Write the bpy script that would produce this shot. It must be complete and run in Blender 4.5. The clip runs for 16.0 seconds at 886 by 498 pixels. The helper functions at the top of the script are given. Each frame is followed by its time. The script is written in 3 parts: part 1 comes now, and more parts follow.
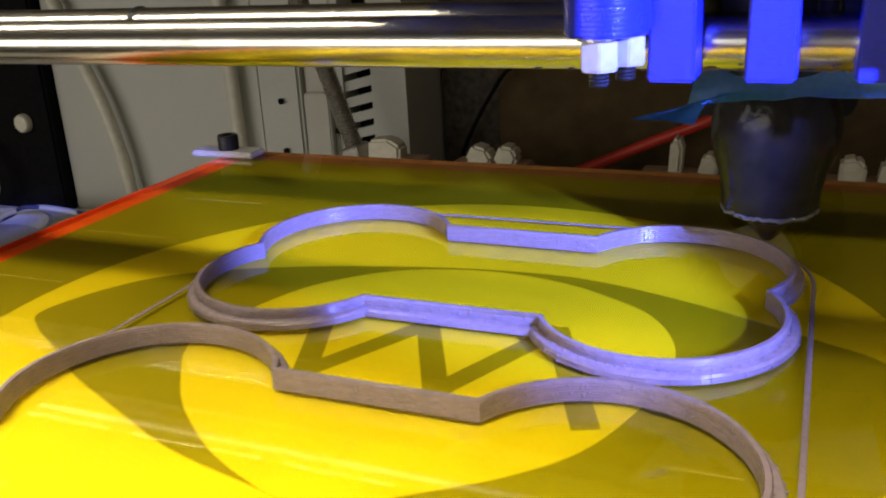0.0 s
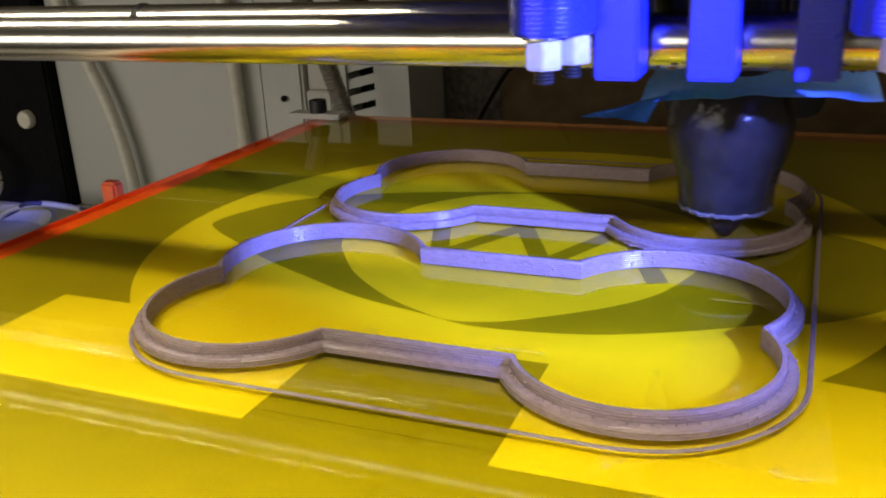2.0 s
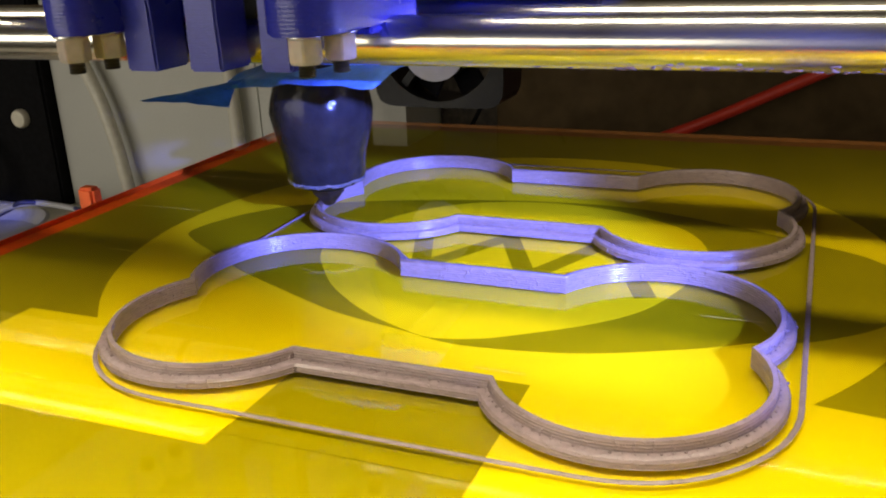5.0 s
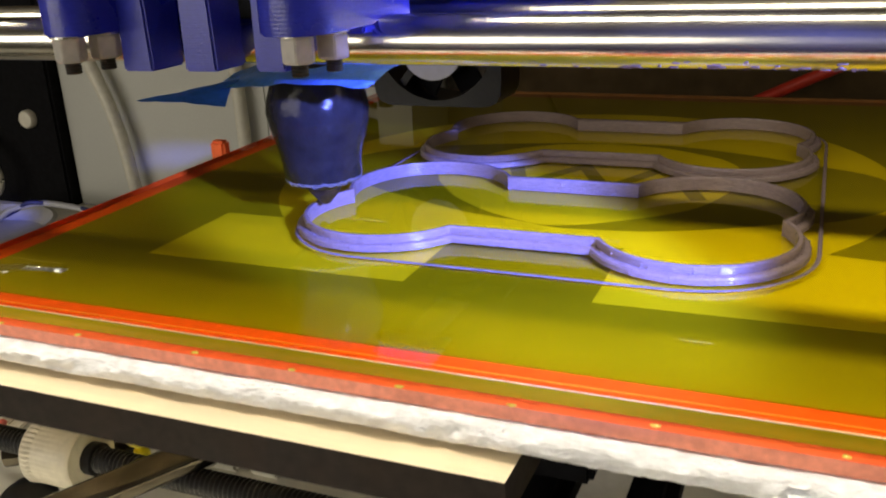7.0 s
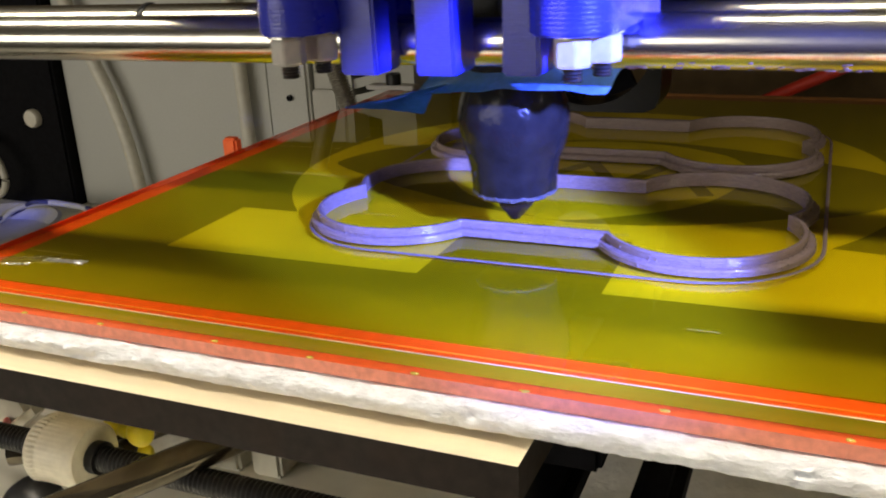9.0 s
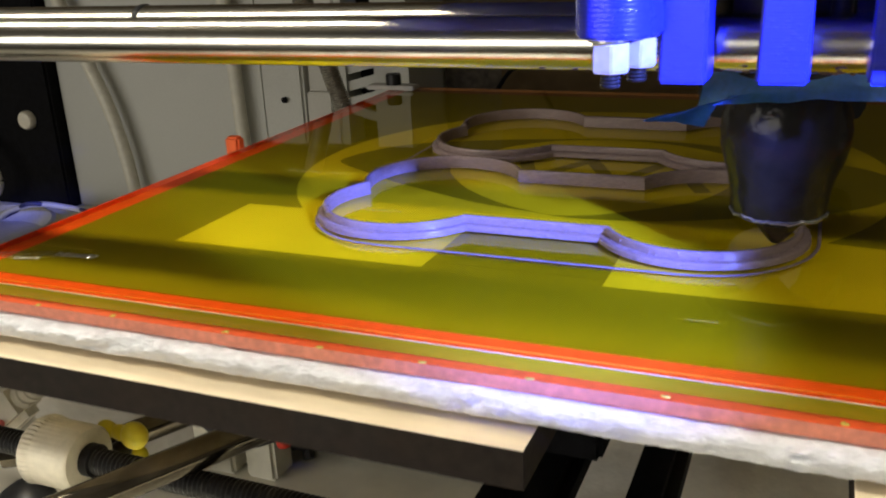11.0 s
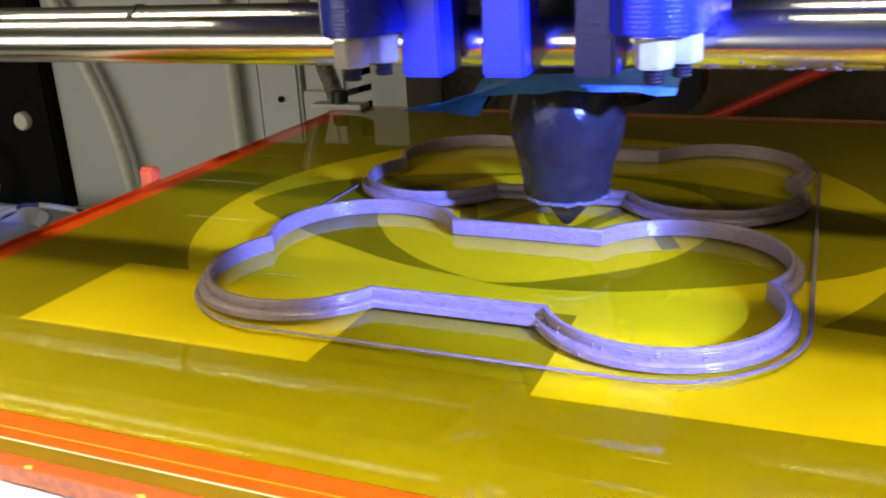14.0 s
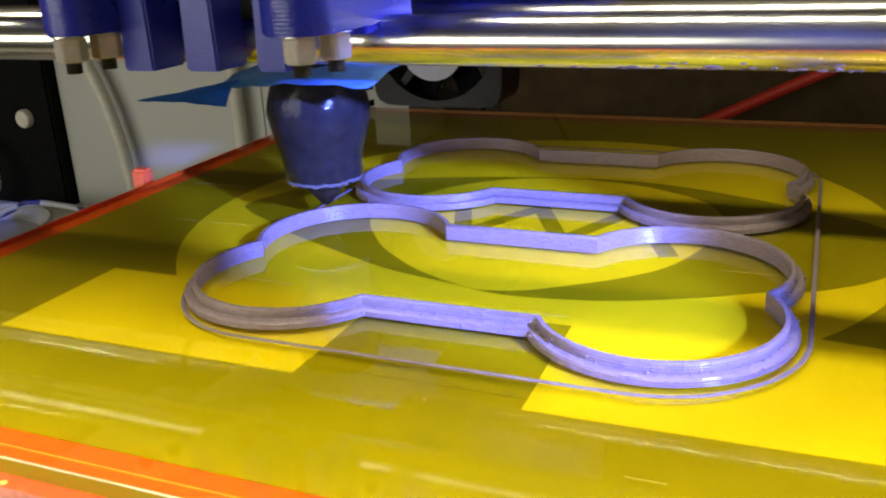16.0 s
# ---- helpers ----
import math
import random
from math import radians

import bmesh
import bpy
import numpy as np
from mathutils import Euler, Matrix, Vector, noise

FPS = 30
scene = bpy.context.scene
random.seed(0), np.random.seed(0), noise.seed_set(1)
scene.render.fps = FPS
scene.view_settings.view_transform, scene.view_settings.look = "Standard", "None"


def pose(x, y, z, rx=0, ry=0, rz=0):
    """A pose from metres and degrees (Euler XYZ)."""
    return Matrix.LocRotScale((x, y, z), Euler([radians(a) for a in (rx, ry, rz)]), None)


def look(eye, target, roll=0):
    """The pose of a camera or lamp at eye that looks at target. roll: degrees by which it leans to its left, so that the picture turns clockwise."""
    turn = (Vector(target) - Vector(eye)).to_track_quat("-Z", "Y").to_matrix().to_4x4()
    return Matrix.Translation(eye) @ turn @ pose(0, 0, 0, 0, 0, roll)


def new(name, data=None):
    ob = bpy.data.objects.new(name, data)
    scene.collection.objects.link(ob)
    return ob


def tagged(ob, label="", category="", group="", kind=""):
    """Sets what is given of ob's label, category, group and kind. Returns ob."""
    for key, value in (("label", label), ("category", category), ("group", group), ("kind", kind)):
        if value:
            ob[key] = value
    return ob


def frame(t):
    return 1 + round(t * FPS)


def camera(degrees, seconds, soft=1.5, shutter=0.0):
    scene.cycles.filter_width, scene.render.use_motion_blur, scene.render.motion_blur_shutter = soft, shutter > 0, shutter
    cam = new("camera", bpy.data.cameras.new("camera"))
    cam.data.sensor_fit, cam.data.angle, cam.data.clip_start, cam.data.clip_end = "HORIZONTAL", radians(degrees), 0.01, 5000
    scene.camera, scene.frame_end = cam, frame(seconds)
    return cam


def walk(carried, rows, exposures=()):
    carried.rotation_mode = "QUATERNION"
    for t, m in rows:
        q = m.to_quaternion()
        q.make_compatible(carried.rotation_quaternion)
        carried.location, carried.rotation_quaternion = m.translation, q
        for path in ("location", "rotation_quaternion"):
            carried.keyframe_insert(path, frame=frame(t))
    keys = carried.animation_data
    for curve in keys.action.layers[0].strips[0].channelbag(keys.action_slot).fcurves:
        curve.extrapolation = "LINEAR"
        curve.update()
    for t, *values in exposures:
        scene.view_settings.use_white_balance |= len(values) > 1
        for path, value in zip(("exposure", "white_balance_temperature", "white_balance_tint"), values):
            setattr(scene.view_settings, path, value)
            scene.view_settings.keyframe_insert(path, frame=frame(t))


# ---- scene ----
# one lens and a hand-steadied stand: the camera hardly moves, the printer does
CAM = [(0, 22.20, -19.54, 2.85), (0.5, 22.22, -19.44, 2.90), (1, 22.24, -19.52, 2.70), (1.5, 22.32, -19.48, 2.67), (2, 22.43, -19.64, 2.63), (2.5, 22.33, -19.66, 2.72), (3, 22.10, -19.71, 2.68), (5.5, 22.25, -19.62, 2.34), (6, 22.41, -19.62, 2.39), (6.5, 22.49, -19.67, 2.49), (7, 22.49, -19.68, 2.68), (7.5, 22.60, -19.63, 2.47), (8, 22.69, -19.60, 2.42), (8.5, 22.75, -19.62, 2.76), (9, 22.77, -19.65, 2.61), (11.5, 22.40, -19.51, 2.54), (12, 22.34, -19.62, 2.64), (12.5, 22.29, -19.65, 2.64), (13, 22.25, -19.67, 2.71), (13.5, 22.21, -19.69, 2.76), (14, 22.21, -19.65, 2.79), (14.5, 22.32, -19.65, 2.67), (15, 22.35, -19.68, 2.59), (15.5, 22.27, -19.73, 2.59), (16, 22.35, -19.67, 2.56)]
BED = [(0, -0.1457), (0.5, -0.1243), (1, -0.1064), (1.5, -0.0871), (2, -0.0729), (2.5, -0.0754), (3, -0.0878), (3.5, -0.0879), (4, -0.0844), (4.5, -0.0724), (5, -0.0824), (5.3, -0.0744), (5.5, -0.0661), (6, -0.0437), (6.5, -0.0221), (7, 0.0000), (7.5, 0.0176), (8, 0.0219), (8.5, 0.0093), (9, 0.0061), (9.5, 0.0061), (10, 0.0136), (10.5, 0.0246), (11, 0.0126), (11.3, -0.0041), (11.5, -0.0116), (12, -0.0323), (12.5, -0.0515), (13, -0.0624), (13.5, -0.0573), (14, -0.0476), (14.5, -0.0474), (15, -0.0539), (15.5, -0.0622), (16, -0.0534)]
CAR = [(0, -0.0095), (0.5, -0.0027), (1, -0.0044), (1.5, -0.0049), (2, -0.0211), (2.5, -0.0411), (3, -0.0582), (3.5, -0.0780), (4, -0.0970), (4.5, -0.1170), (5, -0.1385), (5.3, -0.1410), (5.5, -0.1411), (6, -0.1407), (6.5, -0.1410), (7, -0.1419), (7.5, -0.1382), (8, -0.1182), (8.5, -0.0992), (9, -0.0805), (9.5, -0.0620), (10, -0.0450), (10.5, -0.0270), (11, -0.0080), (11.3, -0.0040), (11.5, -0.0032), (12, -0.0025), (12.5, -0.0067), (13, -0.0254), (13.5, -0.0448), (14, -0.0629), (14.5, -0.0842), (15, -0.1017), (15.5, -0.1211), (16, -0.1407)]
EYE_Z, LENS, NOZZLE_Y = 0.0852, 52.32, 0.2366
cam = camera(LENS, 16.0, soft=2.0, shutter=0.5)
walk(cam, [(t, pose(0, 0, EYE_Z, 90 + p, r, y)) for t, y, p, r in CAM],
     exposures=[(0.0, -0.08, 6500, 12), (3.0, 0.04, 6550, 12), (5.5, 0.12, 6750, 11), (9.0, 0.22, 6650, 11), (11.5, 0.06, 6400, 11), (12.5, 0.20, 6350, 6), (16.0, 0.24, 6400, 7)])

# ---- light ----
world = bpy.data.worlds.new("room_air")
scene.world = world
world.use_nodes = True
world.node_tree.nodes["Background"].inputs[0].default_value = (1.0, 0.86, 0.66, 1)
world.node_tree.nodes["Background"].inputs[1].default_value = 0.02


def lamp(name, kind, m, power, color, **more):
    data = bpy.data.lights.new(name, kind)
    data.energy, data.color = power, color
    if kind == "AREA":
        data.shape, data.size, data.size_y = "RECTANGLE", more["size"], more["size_y"]
        data.spread = radians(more.get("spread", 180))
    if kind == "SPOT":
        data.spot_size, data.spot_blend, data.shadow_soft_size = radians(more["cone"]), more["blend"], more["soft"]
    ob = new(name, data)
    ob.matrix_world = m
    return ob


# an added fill light behind the camera, a broad added fill over the front of the bed,
# an added strip over the guide rods, and a small cool work light at the printer's front corner
WARM = (1.0, 0.92, 0.75)
lamp("room_fill", "AREA", look((-0.95, -1.25, 0.20), (-0.20, 0.3, 0)), 11.0, (1.0, 0.95, 0.84), size=1.6, size_y=0.6)
# added to brighten the bed's front; the narrow spread fades towards the back
lamp("front_fill", "AREA", look((-0.05, 0.015, 0.30), (-0.05, 0.060, 0)), 0.55, WARM, size=0.46, size_y=0.05, spread=46)
# unseen strip, placed so the rods cast dark bands across the bed
lamp("rod_shadow_strip", "AREA", pose(-0.05, 0.206, 0.129), 0.43, WARM, size=0.60, size_y=0.008)
lamp("work_light", "SPOT", look((0.20, -0.005, 0.150), (-0.100, 0.2345, 0.003)), 50.0, (0.13, 0.18, 1.0), cone=17.8, blend=0.4, soft=0.008)

# ---- materials ----


def mat(name, color, rough=0.5, metal=0.0, bump=0.0, scale=200.0, vary=0.12, stretch=(1, 1, 1), coat=0.0, dirt=None, dirt_scale=30.0, dirt_amount=0.4, detail=4.0, spec=0.5):
    """A surface: base colour with fine grain, larger stains, roughness that varies with the grain, and relief. Sizes in 1/m."""
    m = bpy.data.materials.new(name)
    m.use_nodes = True
    nt = m.node_tree
    n, l = nt.nodes, nt.links
    b = n["Principled BSDF"]
    b.inputs["Metallic"].default_value = metal
    b.inputs["Specular IOR Level"].default_value = spec
    b.inputs["Coat Weight"].default_value, b.inputs["Coat Roughness"].default_value = coat, 0.03
    co = n.new("ShaderNodeTexCoord")
    mp = n.new("ShaderNodeMapping")
    mp.inputs["Scale"].default_value = stretch
    l.new(co.outputs["Object"], mp.inputs["Vector"])
    grain = n.new("ShaderNodeTexNoise")
    grain.inputs["Scale"].default_value, grain.inputs["Detail"].default_value = scale, detail
    l.new(mp.outputs["Vector"], grain.inputs["Vector"])
    stain = n.new("ShaderNodeTexNoise")
    stain.inputs["Scale"].default_value, stain.inputs["Detail"].default_value = dirt_scale, 5.0
    l.new(co.outputs["Object"], stain.inputs["Vector"])
    shade = n.new("ShaderNodeMapRange")
    shade.inputs["To Min"].default_value, shade.inputs["To Max"].default_value = 1 - vary, 1 + vary
    shade.inputs["From Min"].default_value, shade.inputs["From Max"].default_value = 0.3, 0.7
    l.new(grain.outputs["Fac"], shade.inputs["Value"])
    mul = n.new("ShaderNodeVectorMath")
    mul.operation = "SCALE"
    mul.inputs[0].default_value = color
    l.new(shade.outputs["Result"], mul.inputs["Scale"])
    ramp = n.new("ShaderNodeMapRange")
    ramp.inputs["From Min"].default_value, ramp.inputs["From Max"].default_value = 0.45, 0.75
    ramp.inputs["To Max"].default_value = dirt_amount if dirt else 0.0
    l.new(stain.outputs["Fac"], ramp.inputs["Value"])
    mix = n.new("ShaderNodeMix")
    mix.data_type = "RGBA"
    mix.inputs["B"].default_value = (*(dirt or color), 1)
    l.new(ramp.outputs["Result"], mix.inputs["Factor"])
    l.new(mul.outputs["Vector"], mix.inputs["A"])
    l.new(mix.outputs["Result"], b.inputs["Base Color"])
    rr = n.new("ShaderNodeMapRange")
    rr.inputs["To Min"].default_value, rr.inputs["To Max"].default_value = max(rough * 0.75, 0.02), min(rough * 1.3, 1.0)
    l.new(stain.outputs["Fac"], rr.inputs["Value"])
    l.new(rr.outputs["Result"], b.inputs["Roughness"])
    if bump:
        bp = n.new("ShaderNodeBump")
        bp.inputs["Strength"].default_value, bp.inputs["Distance"].default_value = 1.0, bump
        l.new(grain.outputs["Fac"], bp.inputs["Height"])
        l.new(bp.outputs["Normal"], b.inputs["Normal"])
    return m


def layered(name, color, rough, pitch, depth, vary=0.1, spec=0.5, lumps=4.0):
    """Extruded plastic: fine lines of the printed layers in z, with beads and small blobs along them."""
    m = mat(name, color, rough, bump=0.0, scale=900, vary=vary, stretch=(0.5, 0.5, 2.0), dirt=tuple(c * 0.8 for c in color), dirt_scale=60, spec=spec)
    n, l = m.node_tree.nodes, m.node_tree.links
    b = n["Principled BSDF"]
    co = n.new("ShaderNodeTexCoord")
    wave = n.new("ShaderNodeTexWave")
    wave.bands_direction = "Z"
    wave.inputs["Scale"].default_value = 0.3142 / pitch
    wave.inputs["Distortion"].default_value, wave.inputs["Detail"].default_value, wave.inputs["Detail Scale"].default_value = 0.6, 2.0, 1.0
    l.new(co.outputs["Object"], wave.inputs["Vector"])
    blob = n.new("ShaderNodeTexNoise")
    blob.inputs["Scale"].default_value, blob.inputs["Detail"].default_value = 1000, 2.0
    bead = n.new("ShaderNodeMapRange")
    bead.inputs["From Min"].default_value, bead.inputs["From Max"].default_value = 0.56, 0.72
    l.new(co.outputs["Object"], blob.inputs["Vector"])
    add = n.new("ShaderNodeMath")
    add.operation = "MULTIPLY_ADD"
    add.inputs[1].default_value = lumps
    l.new(blob.outputs["Fac"], bead.inputs["Value"])
    l.new(bead.outputs["Result"], add.inputs[0])
    l.new(wave.outputs["Fac"], add.inputs[2])
    bp = n.new("ShaderNodeBump")
    bp.inputs["Strength"].default_value, bp.inputs["Distance"].default_value = 1.0, depth
    l.new(add.outputs["Value"], bp.inputs["Height"])
    l.new(bp.outputs["Normal"], b.inputs["Normal"])
    return m


def clear(name, tint, rough):
    """A clear pane: what lies under it shows through, and it mirrors at low angles."""
    m = bpy.data.materials.new(name)
    m.use_nodes = True
    n, l = m.node_tree.nodes, m.node_tree.links
    n.remove(n["Principled BSDF"])
    see = n.new("ShaderNodeBsdfTransparent")
    see.inputs["Color"].default_value = (*tint, 1)
    shine = n.new("ShaderNodeBsdfGlossy")
    shine.inputs["Roughness"].default_value = rough
    fr = n.new("ShaderNodeFresnel")
    fr.inputs["IOR"].default_value = 1.38
    shine.inputs["Color"].default_value = (0.95, 0.93, 0.86, 1)
    co = n.new("ShaderNodeTexCoord")
    tex = n.new("ShaderNodeTexNoise")
    tex.inputs["Scale"].default_value, tex.inputs["Detail"].default_value = 12.0, 2.0
    l.new(co.outputs["Object"], tex.inputs["Vector"])
    bp = n.new("ShaderNodeBump")
    bp.inputs["Strength"].default_value, bp.inputs["Distance"].default_value = 0.15, 0.0003
    l.new(tex.outputs["Fac"], bp.inputs["Height"])
    l.new(bp.outputs["Normal"], shine.inputs["Normal"])
    mix = n.new("ShaderNodeMixShader")
    l.new(fr.outputs["Fac"], mix.inputs["Fac"])
    l.new(see.outputs["BSDF"], mix.inputs[1])
    l.new(shine.outputs["BSDF"], mix.inputs[2])
    l.new(mix.outputs["Shader"], n["Material Output"].inputs["Surface"])
    return m


STEEL = mat("polished_steel", (0.78, 0.76, 0.68), 0.22, 1.0, 0.00003, 260, 0.20, (1, 1, 0.05), dirt=(0.25, 0.21, 0.14), dirt_scale=55, dirt_amount=0.5)
THREAD = mat("zinc_thread", (0.50, 0.48, 0.44), 0.32, 1.0, 0, 300, 0.2, dirt=(0.2, 0.17, 0.12))
YELLOW = mat("kapton_yellow", (0.62, 0.495, 0.003), 0.45, 0, 0, 40, 0.05, dirt=(0.57, 0.42, 0.005), dirt_scale=9, dirt_amount=0.5, spec=0.03)
OLIVE = mat("kapton_olive", (0.252, 0.206, 0.001), 0.45, 0, 0, 40, 0.07, dirt=(0.215, 0.170, 0.001), dirt_scale=9, dirt_amount=0.5, spec=0.03)
FILM = clear("kapton_film_gloss", (1.0, 0.97, 0.80), 0.03)
SEAM = mat("film_seam", (0.60, 0.47, 0.09), 0.25, 0, 0, 900, 0.1)
CREAM = mat("glass_edge_highlight", (0.80, 0.62, 0.36), 0.3, 0, 0.0001, 300, 0.3, (0.1, 1, 1), dirt=(0.45, 0.30, 0.08), dirt_scale=60, dirt_amount=0.8)
CRINKLED = clear("crinkled_clear_tape", (0.80, 0.79, 0.74), 0.28)
GLASS_EDGE = mat("glass_edge", (0.30, 0.27, 0.010), 0.2, 0, 0, 90, 0.25, (0.2, 1, 1), coat=0.2)
RED = mat("silicone_red", (0.72, 0.085, 0.018), 0.42, 0, 0.0001, 350, 0.1, dirt=(0.62, 0.14, 0.03), dirt_scale=25)
RED_UNDER = mat("silicone_red_under_film", (0.78, 0.10, 0.008), 0.42, 0, 0, 350, 0.1, dirt=(0.65, 0.11, 0.01), dirt_scale=25, spec=0.03)
# the rim's red, browned to stand for the reflection over its rear side
RED_REFLECTED = mat("red_under_reflection", (0.30, 0.12, 0.035), 0.5, 0, 0, 200, 0.15, dirt=(0.24, 0.11, 0.03), dirt_scale=30, spec=0.1)
RED_DULL = mat("silicone_cut_edge", (0.74, 0.26, 0.17), 0.7, 0, 0.0003, 500, 0.15, dirt=(0.40, 0.17, 0.13), dirt_scale=60)
WOOL = mat("mineral_wool", (0.86, 0.88, 0.92), 0.95, 0, 0.0011, 700, 0.10, (0.4, 1, 1), dirt=(0.60, 0.61, 0.63), dirt_scale=220, dirt_amount=0.5, detail=8)
WOOD = mat("plywood_face", (0.80, 0.68, 0.48), 0.55, 0, 0.00008, 160, 0.12, (0.12, 1, 1), dirt=(0.66, 0.49, 0.28), dirt_scale=30)
PLY_CORE = mat("sawn_plywood", (0.34, 0.24, 0.12), 0.7, 0, 0.0002, 160, 0.2, (0.1, 1, 1), dirt=(0.20, 0.13, 0.06), dirt_scale=60)
CHAR = mat("laser_burnt_edge", (0.014, 0.010, 0.008), 0.85, 0, 0.0001, 300, 0.3, dirt=(0.03, 0.02, 0.014), dirt_scale=80, spec=0.2)
BLUE = layered("blue_plastic", (0.020, 0.030, 0.42), 0.30, 0.0006, 0.000008, lumps=5.0, spec=0.5)
BLUE_RIB = layered("ribbed_blue_plastic", (0.020, 0.030, 0.42), 0.26, 0.0009, 0.000014, lumps=3.0, spec=0.5)
NYLON = mat("white_nylon", (0.40, 0.39, 0.37), 0.35, 0, 0.00005, 500, 0.08, dirt=(0.6, 0.57, 0.48), dirt_scale=120)
BLACK = mat("black_oxide", (0.012, 0.012, 0.013), 0.4, 0, 0.00005, 500, 0.3, spec=0.3)
FAN_BLACK = mat("black_fan_plastic", (0.006, 0.006, 0.007), 0.35, 0, 0.00005, 500, 0.3, spec=0.2)
TAPE = mat("blue_masking_tape", (0.16, 0.38, 0.86), 0.45, 0, 0.0001, 900, 0.14, (1, 0.3, 1), dirt=(0.18, 0.42, 0.82), dirt_scale=70)
BULB = mat("dark_silicone", (0.018, 0.017, 0.017), 0.12, 0, 0.0005, 210, 0.25, dirt=(0.024, 0.023, 0.024), dirt_scale=90, detail=5, spec=0.20)
BRASS = mat("sooty_brass", (0.055, 0.04, 0.025), 0.4, 0.6, 0.0001, 500, 0.3)
FOIL = mat("silver_foil", (0.22, 0.22, 0.23), 0.25, 0.5, 0.0003, 700, 0.1)
CUTTER = layered("mauve_filament", (0.265, 0.200, 0.190), 0.22, 0.0006, 0.00009, 0.12, lumps=2.0)
PANEL = mat("grey_enamel", (0.48, 0.48, 0.43), 0.5, 0, 0.00004, 900, 0.05, dirt=(0.28, 0.27, 0.23), dirt_scale=7)
PANEL_LIGHT = mat("light_enamel", (0.50, 0.49, 0.43), 0.5, 0, 0.00004, 900, 0.05, dirt=(0.40, 0.38, 0.32), dirt_scale=12)
DARK = mat("black_panel", (0.005, 0.005, 0.006), 0.7, 0, 0.0001, 200, 0.4, dirt=(0.012, 0.011, 0.010), dirt_scale=12, spec=0.06)
CABLE = mat("white_cable_skin", (0.60, 0.58, 0.48), 0.45, 0, 0, 200, 0.08, dirt=(0.5, 0.46, 0.36), dirt_scale=30)
RED_WIRE = mat("red_cable_skin", (0.62, 0.04, 0.02), 0.4, 0, 0, 200, 0.1)
BROWN = mat("brown_wall", (0.088, 0.060, 0.029), 0.9, 0, 0.0006, 60, 0.2, dirt=(0.064, 0.043, 0.020), dirt_scale=4, spec=0.1)
ROOM = mat("room_paint", (0.76, 0.73, 0.64), 0.9, 0, 0.0005, 60, 0.1, dirt=(0.45, 0.41, 0.33), dirt_scale=2)
BENCH = mat("bench_top", (0.82, 0.80, 0.70), 0.6, 0, 0.0002, 60, 0.1, dirt=(0.6, 0.57, 0.48), dirt_scale=8)
CLOTH = mat("crumpled_paper", (0.74, 0.73, 0.68), 0.9, 0, 0.0008, 150, 0.08, dirt=(0.55, 0.53, 0.47), dirt_scale=30)
IVORY_GREY = mat("grey_moulding", (0.50, 0.48, 0.40), 0.5, 0, 0.0001, 300, 0.08, dirt=(0.36, 0.34, 0.27), dirt_scale=60)
IVORY = mat("ivory_plastic", (0.66, 0.62, 0.50), 0.4, 0, 0.0002, 300, 0.08, dirt=(0.5, 0.45, 0.34), dirt_scale=60)
ORANGE = mat("orange_plastic", (0.90, 0.15, 0.03), 0.6, 0, 0.0001, 300, 0.06)
YELLOW_CLIP = mat("yellow_plastic", (0.68, 0.58, 0.02), 0.4, 0, 0.0001, 300, 0.06)
ORANGE_LINE = mat("orange_line", (0.85, 0.30, 0.02), 0.4, 0, 0, 300, 0.06)
CEIL = mat("ceiling_paint", (0.40, 0.36, 0.28), 0.9, 0, 0.0005, 60, 0.1, dirt=(0.3, 0.26, 0.2), dirt_scale=2)
TAN = mat("tan_block", (0.34, 0.22, 0.15), 0.7, 0, 0.0003, 200, 0.15)
LABEL = mat("white_sticker", (0.42, 0.42, 0.44), 0.4, 0, 0, 200, 0.05)
INK = mat("grey_ink", (0.25, 0.22, 0.45), 0.5, 0, 0, 200, 0.05)

# ---- building helpers; bmesh work is in millimetres ----


def part(name, bm, material, parent=None, label="", smooth=False, bevel=0.0, at=(0, 0, 0), mats=(), angle=40):
    me = bpy.data.meshes.new(name)
    bmesh.ops.recalc_face_normals(bm, faces=bm.faces)
    if bevel:
        sharp = [e for e in bm.edges if len(e.link_faces) == 2 and e.calc_face_angle(0) > radians(30)]
        bmesh.ops.bevel(bm, geom=sharp, offset=bevel, segments=2, affect="EDGES", clamp_overlap=True)
    bm.transform(Matrix.Scale(0.001, 4))
    bm.to_mesh(me)
    bm.free()
    for m in (material, *mats):
        me.materials.append(m)
    if smooth or bevel:
        me.shade_smooth()
        me.set_sharp_from_angle(angle=radians(angle))
    ob = new(name, me)
    ob.location = [c * 0.001 for c in at]
    if parent:
        ob.parent = parent
    if label:
        tagged(ob, label)
    return ob


def thing(name, label, category, at=(0, 0, 0), group="", kind=""):
    ob = new(name)
    ob.empty_display_size = 0.01
    ob.location = [c * 0.001 for c in at]
    return tagged(ob, label, category, group, kind)


def box(bm, x0, x1, y0, y1, z0, z1, m=None):
    r = bmesh.ops.create_cube(bm, size=1)
    bmesh.ops.transform(bm, verts=r["verts"], matrix=(m or Matrix()) @ Matrix.LocRotScale(((x0 + x1) / 2, (y0 + y1) / 2, (z0 + z1) / 2), None, (x1 - x0, y1 - y0, z1 - z0)))
    return r["verts"]


def boxes(*dims):
    bm = bmesh.new()
    for d in dims:
        box(bm, *d)
    return bm


